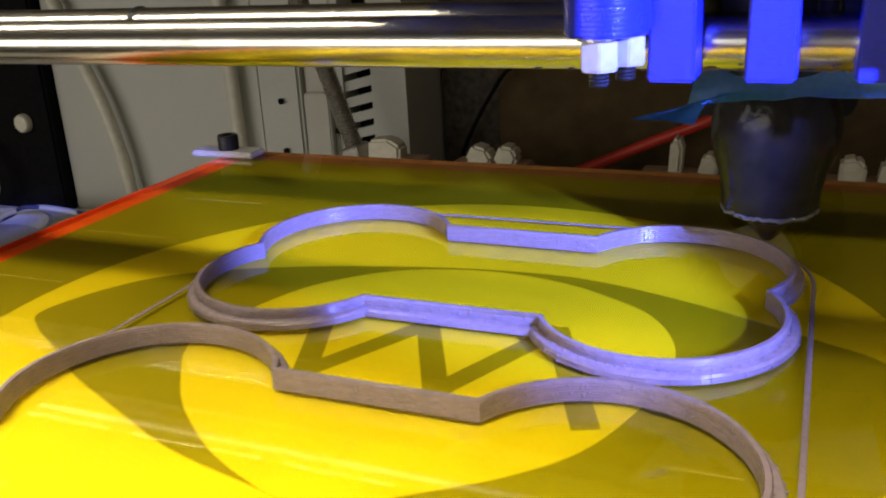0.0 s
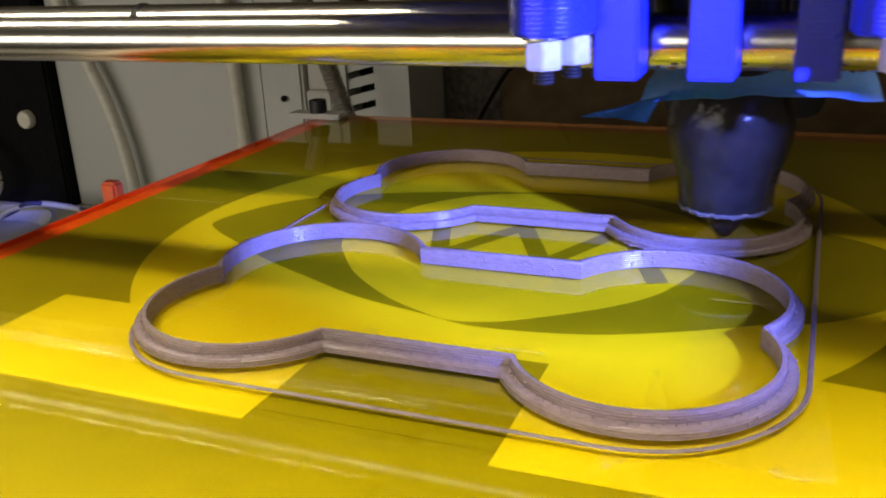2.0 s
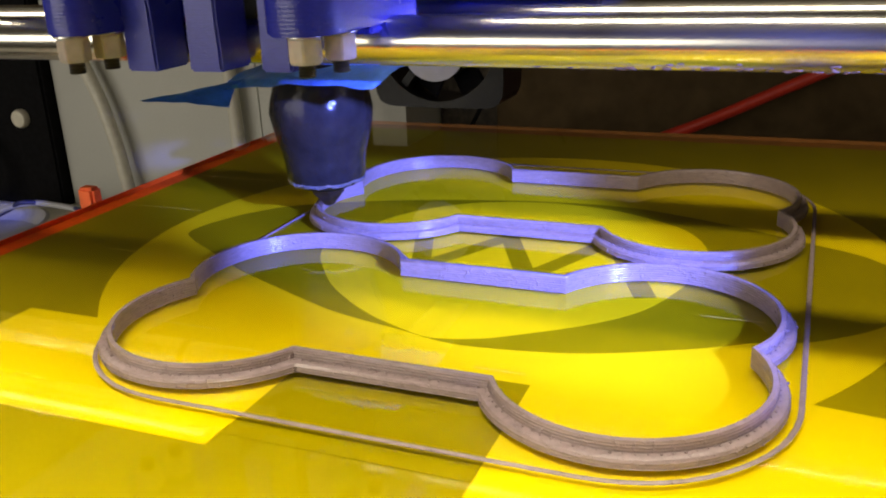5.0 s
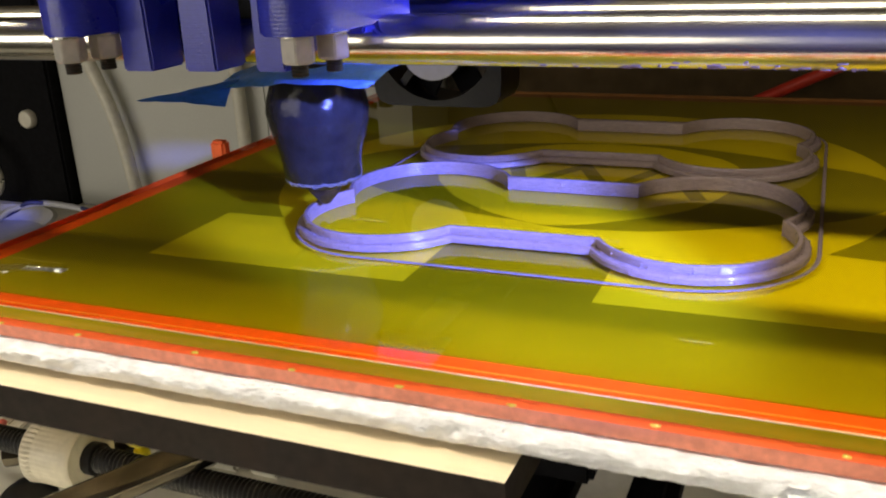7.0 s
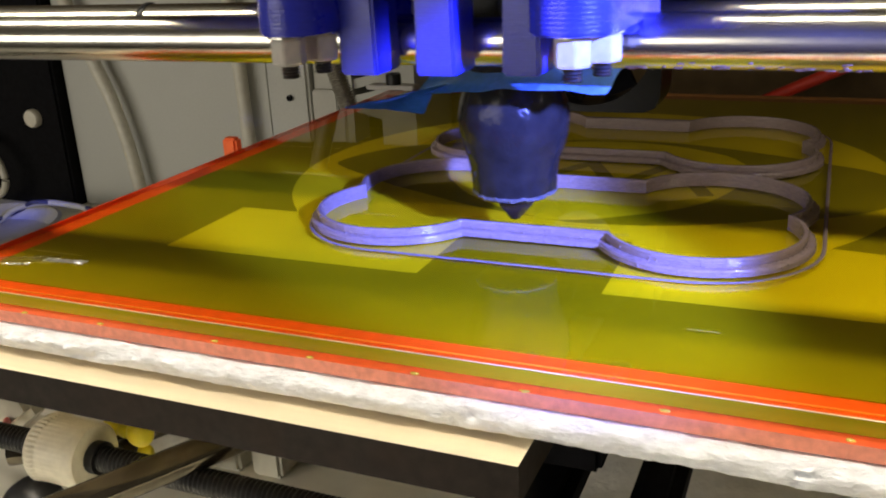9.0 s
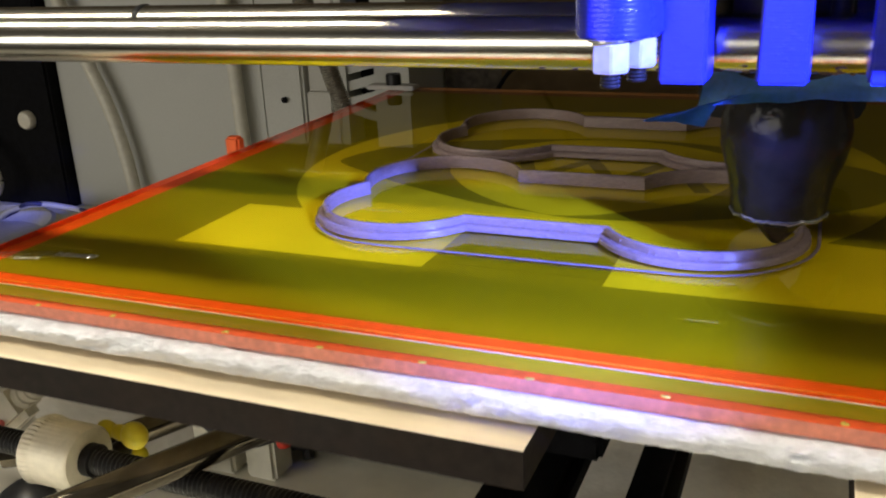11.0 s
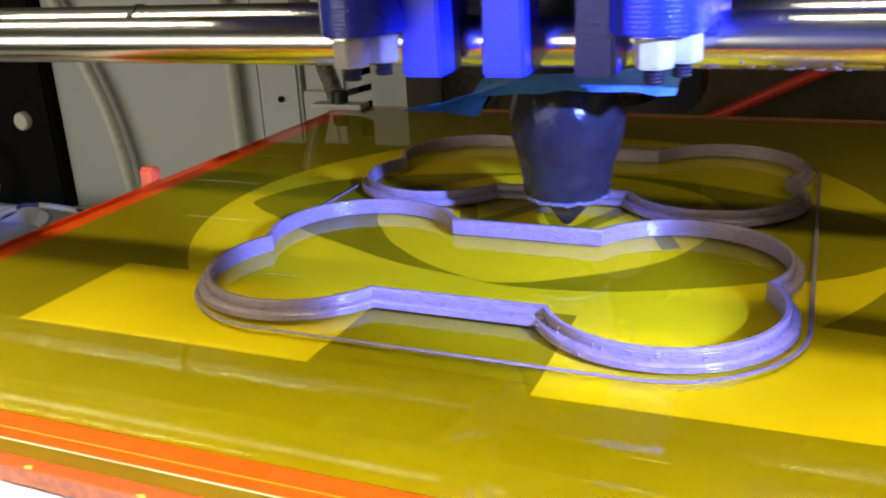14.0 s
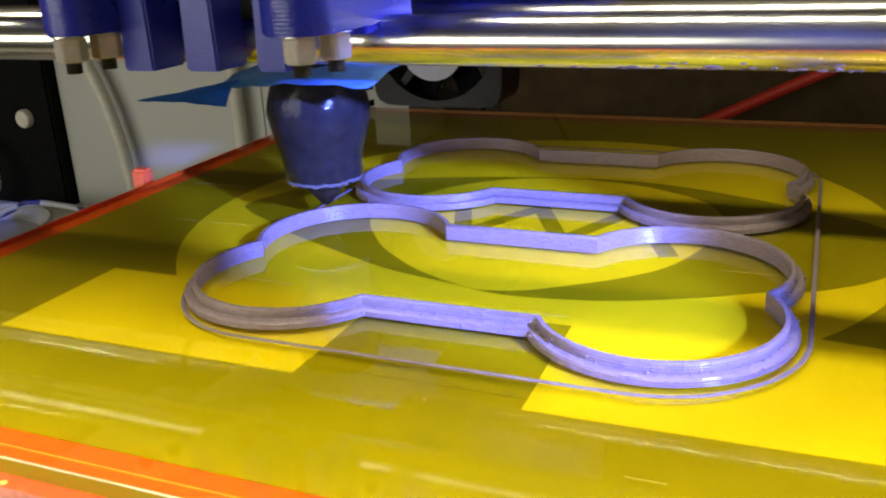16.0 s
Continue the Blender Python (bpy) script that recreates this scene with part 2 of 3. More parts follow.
def lathe(profile, segs=40, bm=None, m=None):
    """Turn (radius, z) pairs about z; ends are closed."""
    bm = bm or bmesh.new()
    rings = []
    for r, z in profile:
        ring = [bm.verts.new((r * math.cos(a), r * math.sin(a), z)) for a in (2 * math.pi * i / segs for i in range(segs))]
        rings.append(ring)
    for a, b in zip(rings, rings[1:]):
        for i in range(segs):
            bm.faces.new((a[i], a[(i + 1) % segs], b[(i + 1) % segs], b[i]))
    bm.faces.new(rings[0][::-1])
    bm.faces.new(rings[-1])
    if m:
        bmesh.ops.transform(bm, verts=[v for r in rings for v in r], matrix=m)
    return bm


def prism(poly, z0, z1, bm=None):
    bm = bm or bmesh.new()
    lo = [bm.verts.new((x, y, z0)) for x, y in poly]
    hi = [bm.verts.new((x, y, z1)) for x, y in poly]
    k = len(poly)
    for i in range(k):
        bm.faces.new((lo[i], lo[(i + 1) % k], hi[(i + 1) % k], hi[i]))
    bm.faces.new(lo[::-1])
    bm.faces.new(hi)
    return bm


def tube(path, radius, segs=10, bm=None, closed=False, squash=1.0):
    """A round bar along a path of points; squash flattens it in z."""
    bm = bm or bmesh.new()
    pts = [Vector(p) for p in path]
    rings = []
    k = len(pts)
    for i, p in enumerate(pts):
        a, b = (pts[(i - 1) % k], pts[(i + 1) % k]) if closed else (pts[max(i - 1, 0)], pts[min(i + 1, k - 1)])
        d = (b - a).normalized()
        side = d.cross(Vector((0, 0, 1)))
        side = side.normalized() if side.length > 1e-4 else Vector((1, 0, 0))
        up = side.cross(d)
        r = radius[i] if isinstance(radius, (list, tuple)) else radius
        rings.append([bm.verts.new(p + side * (r * math.cos(t)) + up * (r * squash * math.sin(t))) for t in (2 * math.pi * j / segs for j in range(segs))])
    pairs = list(zip(rings, rings[1:] + ([rings[0]] if closed else [])))
    for a, b in pairs[: k if closed else k - 1]:
        for j in range(segs):
            bm.faces.new((a[j], a[(j + 1) % segs], b[(j + 1) % segs], b[j]))
    if not closed:
        bm.faces.new(rings[0][::-1])
        bm.faces.new(rings[-1])
    return bm


def curve(points, steps=8):
    """Points of a smooth curve through the given ones."""
    p = [Vector(q) for q in points]
    p = [2 * p[0] - p[1], *p, 2 * p[-1] - p[-2]]
    out = []
    for a, b, c, d in zip(p, p[1:], p[2:], p[3:]):
        for i in range(steps):
            t = i / steps
            out.append(0.5 * (2 * b + (c - a) * t + (2 * a - 5 * b + 4 * c - d) * t * t + (3 * b - a - 3 * c + d) * t ** 3))
    return [*out, p[-2]]


def offset_loop(loop, d):
    """A closed loop pushed outwards by d (loop runs counter-clockwise)."""
    k, out = len(loop), []
    for i in range(k):
        a, b, c = Vector(loop[i - 1]), Vector(loop[i]), Vector(loop[(i + 1) % k])
        n1 = Vector(((b - a).y, -(b - a).x)).normalized()
        n2 = Vector(((c - b).y, -(c - b).x)).normalized()
        n = (n1 + n2)
        n = n / max(n.length_squared, 0.6) * 2
        out.append((b.x + n.x * d, b.y + n.y * d))
    return out


def ring_profile(loop, profile):
    """Sweep a closed (outward, z) profile round a closed loop."""
    bm = bmesh.new()
    rails = [[bm.verts.new((x, y, z)) for x, y in offset_loop(loop, o)] for o, z in profile]
    k = len(loop)
    for a, b in zip(rails, rails[1:] + rails[:1]):
        for i in range(k):
            bm.faces.new((a[i], a[(i + 1) % k], b[(i + 1) % k], b[i]))
    return bm


def circle(cx, cy, r, n=96):
    return [(cx + r * math.cos(2 * math.pi * i / n), cy + r * math.sin(2 * math.pi * i / n)) for i in range(n)]


# ---- the room ----
tagged(part("floor", boxes((-2000, 1500, -1600, 1100, -900, -880)), BROWN), "dark brown floor of a workshop", "floor", kind="structure")
# ceiling and painted walls are unseen, toned for what rods and film reflect
tagged(part("ceiling", boxes((-2000, 1500, -1600, 1250, 1600, 1620)), CEIL), "unseen plain ceiling, toned for reflections in the rods and film", "ceiling", kind="structure")
tagged(part("wall_north", boxes((-2000, 1500, 1100, 1120, -880, 1600)), BROWN), "dark brown back wall behind the printer", "wall", kind="structure")
tagged(part("wall_south", boxes((-2000, 1500, -1620, -1600, -880, 1600)), ROOM), "plain painted wall", "wall", kind="structure")
tagged(part("wall_west", boxes((-2020, -2000, -1600, 1100, -880, 1600)), ROOM), "plain painted wall", "wall", kind="structure")
tagged(part("wall_east", boxes((1500, 1520, -1600, 1100, -880, 1600)), ROOM), "plain painted wall", "wall", kind="structure")
tagged(part("workbench", boxes((-1200, 900, 20, 1050, -150, -120)), BENCH, bevel=2), "pale grey bench top under the printer", "workbench")
for px in (-1150, 850):
    for py in (60, 1000):
        part("leg", boxes((px - 25, px + 25, py - 25, py + 25, -880, -150)), DARK, bpy.data.objects["workbench"])

# ---- behind the printer ----
case = thing("computer_case", "grey enamelled computer case with slotted vents", "computer case", (0, 0, 0))
part("side_panel", boxes((-566, -372, 550, 780, -120, 56)), PANEL, case, bevel=1.5)
part("front_rail", boxes((-371, -337, 546, 780, -120, 56)), PANEL, case, bevel=2)
bm = bmesh.new()
for z0, z1 in ((-120, -48), (-44, 56)):
    box(bm, -336, -312, 552, 780, z0, z1)
part("vent_frame", bm, PANEL_LIGHT, case, bevel=1)
part("socket_plate", boxes((-334, -314, 545, 551.5, -120, -18)), PANEL_LIGHT, case, bevel=1)
bm = bmesh.new()
for k in range(9):
    z = 30 - 11.5 * k
    box(bm, -312, -281, 556, 560, z, z + 6.5, Matrix.Translation((-296, 0, z)) @ Matrix.Rotation(radians(-14), 4, "Y") @ Matrix.Translation((296, 0, -z)))
box(bm, -311.5, -306, 553, 780, -120, 56)
box(bm, -284, -258, 553, 780, -120, 56)
part("vent_grille", bm, PANEL, case)
part("vent_back", boxes((-306, -284, 575, 780, -120, 56)), DARK, case)
for z in (-24, -60):
    part("slot", lathe([(2.2, 0), (2.2, 1.5)], 14), DARK, case, at=(-352, 545, z)).rotation_euler = (radians(90), 0, 0)

cabinet = thing("black_cabinet", "black box beside the grey case, with a small pale knob", "cabinet")
part("body", boxes((-1050, -567, 540, 800, -120, 56)), DARK, cabinet, bevel=2)
knob = part("knob", lathe([(7.5, 0), (7.5, 4), (6.5, 5.5), (3, 6)], 24), IVORY, cabinet, "pale round knob", smooth=True, at=(-594, 540, -46))
knob.rotation_euler = (radians(90), 0, 0)

tagged(part("back_panel", boxes((-212, 640, 610, 622, -120, 330)), BROWN), "dark brown board closing the printer's back", "panel")
backboard = thing("foam_board", "dark mottled board standing behind the printer", "board")
part("board", boxes((-256, -213, 612, 630, -120, 300)), mat("mottled_foam", (0.05, 0.04, 0.03), 0.9, 0, 0.002, 160, 0.6, dirt=(0.11, 0.09, 0.06), dirt_scale=90), backboard)


def cable(name, label, pts, r, material, category="cable", steps=8):
    return tagged(part(name, tube(curve(pts, steps), r, 10), material, smooth=True), label, category)


cable("white_cable", "white cable hanging in front of the grey case", [(-552, 560, 61), (-544, 541, 55), (-520, 538, 0), (-508, 538, -30), (-499, 538, -65), (-494, 538, -100), (-490, 540, -119)], 5.2, CABLE)
cable("flat_cable", "white cable running straight down the grey case", [(-398, 562, 61), (-393, 543, 54), (-390, 542, 0), (-388, 541, -60), (-385, 541, -119)], 5.0, CABLE)
cable("red_cable", "thick red cable slanting across behind the bed", [(-240, 585, -117), (-170, 585, -85), (-134, 585, -69), (-99, 585, -53), (-62, 585, -37), (-15, 585, -14), (60, 585, 22), (240, 590, 110)], 3.7, RED_WIRE)
cable("dark_cable", "thin dark cable on the back wall", [(-250, 600, -110), (-232, 596, -60), (-205, 596, -14), (-188, 596, 2), (-160, 600, 60)], 1.5, DARK)
cable("grey_loop_cable", "pale cable loop in front of the black cabinet", [(-680, 520, -60), (-640, 520, -62), (-622, 520, -80), (-620, 520, -100), (-640, 520, -116)], 3.0, CABLE)
cable("white_lead", "thin white and blue twisted lead", [(-640, 470, -118), (-580, 470, -112), (-556, 470, -100), (-530, 470, -93), (-505, 470, -92), (-470, 470, -97), (-440, 470, -117)], 2.2, LABEL)
cable("blue_lead", "thin dark blue lead twisted round a white one", [(-642, 472, -118), (-580, 467, -110), (-556, 474, -102), (-530, 466, -91), (-505, 474, -94), (-470, 467, -95), (-440, 472, -118)], 1.6, mat("navy_skin", (0.03, 0.035, 0.12), 0.5))
tub = thing("white_tub", "shallow white plastic tub on the bench", "tub", (-565, 440, -120))
part("tub_body", lathe([(30, 0), (52, 2), (58, 14), (60, 15), (57, 16), (50, 5), (28, 3)], 40), NYLON, tub, smooth=True)
part("red_cap", lathe([(9, 0), (9, 12), (7, 14)], 24), RED_WIRE, tub, "red cap beside the tub", at=(-62, -25, 0), smooth=True)

bm = bmesh.new()
bmesh.ops.create_grid(bm, x_segments=26, y_segments=22, size=0.5)
for v in bm.verts:
    x, y = v.co.x * 250, v.co.y * 190
    v.co = (x, y, 4 + 26 * max(0, noise.noise((x / 45, y / 60, 3))) + 7 * noise.noise((x / 16, y / 20, 8)) + 4)
tagged(part("crumpled_paper", bm, CLOTH, at=(-330, 330, -120), smooth=True, angle=60), "crumpled white paper lying on the bench", "paper")

bm = bmesh.new()
bmesh.ops.create_grid(bm, x_segments=40, y_segments=30, size=0.5)
for v in bm.verts:
    x, y = v.co.x * 330, v.co.y * 190
    rise = max(0, 1 - (v.co.x * 2) ** 4) * (0.5 + v.co.y)
    v.co = (x, y, 3 + 44 * rise + 12 * rise * noise.noise((x / 30, y / 45, 1)) + 3 * noise.noise((x / 12, y / 16, 6)) + 3)
tagged(part("white_bag", bm, CLOTH, at=(-110, 370, -120), smooth=True, angle=70), "soft white plastic bag lying in folds on the bench", "bag")

# rear frame bar with cable clips, and the slanting threaded strut
tagged(part("frame_bar", boxes((-300, 330, 493, 515, -78, -58)), DARK, bevel=1.5), "black bar across the rear of the printer frame", "frame bar")
for px in (-286, 310):
    part("foot", boxes((px - 12, px + 12, 494, 514, -120, -78)), DARK, bpy.data.objects["frame_bar"])


def clip(x, jaws):
    """A tan block with rounded ivory jaws: (offset, lean, width, height) each."""
    c = thing("cable_clip", "small ivory plastic clip on a tan block", "clip", (x, 504, -58), group="clips on the rear bar")
    part("block", boxes((-24, 24, -8, 8, 0, 9)), TAN, c, "tan base block", bevel=1)
    for dx, lean_, w, h in jaws:
        m = Matrix.Translation((dx, -2, 7)) @ Matrix.Rotation(radians(lean_), 4, "Y")
        bm = prism([(-w / 2, 0), (w / 2, 0), (w / 2, h * 0.7), (w * 0.1, h), (-w / 2, h * 0.85)], -7, 7)
        bmesh.ops.rotate(bm, verts=bm.verts, matrix=Matrix.Rotation(radians(90), 3, "X"))
        bmesh.ops.transform(bm, verts=bm.verts, matrix=m)
        part("jaw", bm, IVORY, c, bevel=1.8)
    return c


clip(-247, ((-3, 4, 22, 15),)), clip(-180, ((-9, 28, 15, 13), (8, 24, 13, 14)))
clip(-66, ((-5, 3, 7, 23), (12, 14, 10, 14))), clip(27, ((-8, 4, 13, 15), (9, 10, 10, 14)))
strut = thing("threaded_strut", "slanting zinc threaded rod with a hex nut and washer", "threaded rod", (-271, 500, -46))


def threaded(radius, z0, z1, pitch, segs=20):
    prof, z = [], z0
    while z < z1:
        prof += [(radius * 0.9, z), (radius, z + pitch * 0.5)]
        z += pitch
    return lathe(prof, segs)


lean = (0, radians(-18.5), 0)
part("rod", threaded(6, -20, 112, 1.75), THREAD, strut, smooth=True).rotation_euler = lean
part("nut", lathe([(9.5, -6), (10.5, -5), (10.5, 3), (9.5, 4)], 6), THREAD, strut, "zinc hex nut", bevel=0.5).rotation_euler = lean
part("washer", lathe([(13, -8), (13, -6)], 28), THREAD, strut).rotation_euler = lean
part("foot_block", boxes((-16, 30, -8, 8, -74, -12)), DARK, strut, bevel=1)

# ---- under the bed ----
screw = thing("drive_screw", "dark threaded rod with a large ivory knob under the bed", "threaded rod", (0, 172, -59))
part("rod", threaded(4.0, -330, 260, 1.6, 20), BLACK, screw, smooth=True).rotation_euler = (0, radians(90), 0)
prof = lathe([(9.6, -1), (10.6, 0.6), (10.6, 3.0), (10.2, 3.6), (10.2, 4.4), (10.2, 17), (9.4, 18)], 176)
for v in prof.verts:
    if 0 < v.co.z < 4:
        a = math.atan2(v.co.y, v.co.x)
        v.co.x *= 1 + 0.022 * math.sin(44 * a)
        v.co.y *= 1 + 0.022 * math.sin(44 * a)
part("knob", prof, IVORY, screw, "knurled ivory plastic knob", at=(-210, 0, 0), smooth=True).rotation_euler = (0, radians(90), 0)
part("collar", lathe([(5.0, 0), (5.0, 7)], 28), BLACK, screw, at=(-196, 0, 0), smooth=True).rotation_euler = (0, radians(90), 0)
part("end_cap", lathe([(10, 0), (10, 4), (8, 8), (4, 10)], 32), BLACK, screw, "black round cap", at=(-210, -8, -17), smooth=True).rotation_euler = (radians(60), 0, 0)
for x in (-330, 255):
    part("bearing_block", boxes((x - 14, x + 14, -16, 16, -61, 14)), DARK, screw, bevel=2)


def slide_rail(x, w, material, label):
    r = thing("slide_rail", label, "rail", (x, 0, -62), group="rails under the bed")
    bar = boxes((-w / 2, w / 2, 60, 520, -8, 4))
    part("bar", bar, material, r, bevel=3.4)
    for y in (190, 470):
        part("support", boxes((-9, 9, y - 8, y + 8, -58, -8)), DARK, r)
    return r


strut2 = part("cross_strut", tube([(-196, 90, -50), (-150, 178, -50), (-92, 289, -50)], 4.6, 20), mat("dark_steel", (0.11, 0.095, 0.07), 0.16, 0.9, 0, 200, 0.3, (1, 0.05, 1), dirt=(0.03, 0.025, 0.02), dirt_scale=60), smooth=True)
tagged(strut2, "dark shiny steel strut running slantwise under the bed", "strut")
slide_rail(-66, 24, DARK, "black rail that the bed slides on")
slide_rail(-33, 13, DARK, "narrow black rail that the bed slides on")
yc = thing("wing_nut", "yellow plastic wing nut behind the drive screw", "wing nut", (-192, 186, -60))
for nm, x, z, r, k in (("wing", 5, 2, 4.6, 1.0), ("wing", -5.5, 2.4, 3.0, 1.3), ("boss", 0, 2, 2.8, 1.6), ("tail", 6, -4.5, 2.8, 1.0)):
    bm = bmesh.new()
    bmesh.ops.create_icosphere(bm, subdivisions=3, radius=r, matrix=Matrix.Translation((x, 0, z)) @ Matrix.Diagonal((k, 0.8, 1, 1)))
    part(nm, bm, YELLOW_CLIP, yc, smooth=True)
part("stud", lathe([(3.2, -5), (3.2, 6)], 20), BLACK, yc, "black stud", at=(-1, 2, -4), smooth=True).rotation_euler = (radians(90), 0, 0)
back_rod = part("rear_strut", tube([(-236, 178, -70), (-205, 196, -69), (-150, 296, -68)], 4.4, 20), bpy.data.materials["dark_steel"], smooth=True)
tagged(back_rod, "dark steel strut behind the ivory knob", "strut")
plug = thing("grey_plug", "grey moulded cable plug lying under the bed", "plug", (-262, 205, -70))
m = Matrix.Rotation(radians(-32), 4, "Y")
bm = bmesh.new()
r = bmesh.ops.create_cube(bm, size=1)
for v in r["verts"]:
    k = 0.62 if v.co.x > 0 else 1.0
    v.co = m @ Vector((v.co.x * 40 - 9, v.co.y * 17 * k, v.co.z * 24 * k))
part("body", bm, IVORY_GREY, plug, bevel=3)
bm = bmesh.new()
lathe([(4.6, 8), (4.6, 11.5), (4.0, 12), (4.0, 13), (4.4, 13.4), (4.4, 15.5), (3.8, 16), (3.8, 17), (4.2, 17.4), (4.2, 19.5), (3.4, 21)], 20, bm, m @ Matrix.Rotation(radians(90), 4, "Y"))
part("strain_relief", bm, IVORY_GREY, plug, "ribbed strain relief", smooth=True)
cable("power_cable", "grey power cable running back from its plug", [(-248, 205, -61.5), (-238, 206, -58), (-222, 214, -60), (-205, 228, -68), (-185, 250, -90), (-160, 280, -115)], 3.2, IVORY_GREY)
cable("orange_wire", "thin red wire under the bed", [(-330, 230, -100), (-280, 215, -82), (-250, 190, -72), (-225, 196, -80)], 1.4, RED_WIRE)
block = thing("terminal_block", "white plastic terminal block on the bench", "terminal block", (-205, 262, -120))
part("block", boxes((-20, -1, -8, 8, 0, 27), (4, 18, -7, 7, 0, 24)), CABLE, block, bevel=1.5)
part("lead", tube(curve([(-14, -8, 24), (-2, -9, 17), (10, -9, 18), (20, -8, 22)]), 1.8, 10), BLACK, block, "black lead", smooth=True)
part("sleeve", lathe([(2.8, -4), (3.1, -3), (3.1, 4), (2.6, 5)], 20), RED_WIRE, block, "red heat-shrink sleeve", at=(24, -7, 23), smooth=True)
tagged(part("cable_tie", tube(curve([(-194, 272, -117), (-190, 268, -108), (-182, 272, -112), (-188, 278, -116), (-193, 270, -111), (-185, 275, -108), (-180, 270, -116)], 6), 2.4, 8), BLACK, smooth=True), "small black knot of cable tie on the bench", "cable tie")

# ---- the guide rods of the carriage ----


def guide_rod(y, x0, x1):
    r = part("guide_rod", lathe([(5.4, x0), (6, x0 + 0.7), (6, x1 - 0.7), (5.4, x1)], 64), STEEL, smooth=True, at=(0, y, 60.1))
    r.rotation_euler = (0, radians(90), 0)
    return tagged(r, "worn polished steel guide rod, smeared with grease", "guide rod", group="pair of guide rods")


guide_rod(200.1, -420, 260)
guide_rod(241.4, -420, 260)
rng = random.Random(11)
bm = bmesh.new()
for _ in range(70):
    x = rng.triangular(-70, 60, 20)
    tilt = radians(rng.triangular(38, 80, 66))
    m = Matrix.Translation((x, 200.1 - 6.0 * math.cos(tilt), 60.1 - 6.0 * math.sin(tilt))) @ Matrix.Diagonal((rng.uniform(0.6, 2.4), 0.4, rng.uniform(0.3, 0.8), 1))
    bmesh.ops.create_icosphere(bm, subdivisions=1, radius=0.6, matrix=m)
tagged(part("grease_smear", bm, mat("old_grease", (0.10, 0.06, 0.03), 0.35, 0, 0, 300, 0.3), smooth=True), "dark specks of old grease under the guide rod", "grease", kind="stuff")
for x, side in ((-420, "far"), (240, "near")):
    e = thing("rod_holder", "blue printed block that holds both guide rods", "rod holder", (x, 220, 60), group="rod holders")
    part("block", boxes((-2, 26, -38, 38, -22, 22)), BLUE, e, bevel=2)
    part("post", boxes((4, 22, -12, 12, -180, -22)), DARK, e)
band = tagged(part("rubber_band", lathe([(6.15, -1.2), (6.5, -0.6), (6.5, 0.6), (6.15, 1.2)], 40), BLACK, smooth=True, at=(-206, 241.4, 60.1)), "thin black band round the rear guide rod", "band")
band.rotation_euler = (0, radians(90), 0)

# ---- the moving bed ----
bed = thing("print_bed", "heated glass print bed covered with yellow film, on a plywood carrier", "print bed")
X0, X1, Y0, Y1 = -229, 84, 150, 462
bm = bmesh.new()
bm.faces.new([bm.verts.new(p) for p in ((X0, Y0, 0), (X1, Y0, 0), (X1, Y1, 0), (X0, Y1, 0))])
glass = part("glass_face", bm, FILM, bed, "clear glass under glossy yellow film")
glass.visible_shadow = False
part("glass_edge", boxes((X0, X1, Y0, Y0 + 0.5, -3.2, -0.02), (X1 - 0.5, X1, Y0 + 0.6, Y1 - 0.6, -3.2, -0.02)), GLASS_EDGE, bed, "olive ground edge of the glass")
part("rear_edge", boxes((X0 + 0.6, X1, Y1 - 0.5, Y1, -3.2, -0.02)), RED_REFLECTED, bed, "brown-red rear edge of the glass")
part("side_edge", boxes((X0, X0 + 0.5, Y0 + 0.6, Y1, -3.2, -0.02)), RED_UNDER, bed, "red side edge of the glass")
part("border", boxes((X0 + 0.6, X1 - 0.6, Y0 + 0.6, Y1 - 0.6, -3.1, -1.6)), RED_UNDER, bed, "red heater showing along the rim")
part("backing_sheet", boxes((X0 + 8.5, X1 - 8.5, Y0 + 10, Y1 - 9, -1.58, -1.3)), OLIVE, bed, "olive backing sheet under the film")
part("rear_border", boxes((X0 + 8.5, X1 - 0.8, Y1 - 8.9, Y1 - 0.8, -1.58, -1.35)), RED_REFLECTED, bed, "red rear rim, coloured dull brown for the reflection on it")
part("rim_line", boxes((X0 + 1, X1 - 1, Y0 + 5.0, Y0 + 5.35, -1.58, -1.35)), ORANGE_LINE, bed, "thin orange line in the red rim")
# pale strip drawn for the highlight on the glass's front top edge
part("edge_line", boxes((X0, X1, Y0 - 0.02, Y0 + 0.42, 0.004, 0.06)), CREAM, bed, "pale line painted as the highlight along the glass edge")


def feet_disc():
    """A light disc standing on two square feet."""
    cx, cy, r = -80, 309, 106.5
    bm = prism(circle(cx, cy, r), -1.28, -1.2)
    prism([(-179.5, 196.3), (-97, 196.3), (-97, 250), (-150, 250), (-150, 236.5), (-179.5, 236.5)], -1.29, -1.19, bm)
    prism([(-47, 196.3), (40, 197.5), (40, 240), (-47, 250)], -1.29, -1.19, bm)
    return bm


part("pale_disc", feet_disc(), YELLOW, bed, "bright yellow disc with two square feet")
notch = [(-96.8, 200.5), (-47.2, 200.5), (-47.5, 235.5), (-96.5, 235.5)]
part("dark_notch", prism(notch, -1.2, -1.16), OLIVE, bed)


def smooth_loop(pts, steps=6):
    """A closed smooth outline through the points."""
    p = [Vector((*q, 0)) for q in pts]
    p = [p[-1], *p, p[0], p[1]]
    out = []
    for a, b, c, d in zip(p, p[1:], p[2:], p[3:]):
        for i in range(steps):
            t = i / steps
            q = 0.5 * (2 * b + (c - a) * t + (2 * a - 5 * b + 4 * c - d) * t * t + (3 * b - a - 3 * c + d) * t ** 3)
            out.append((q.x, q.y))
    return out


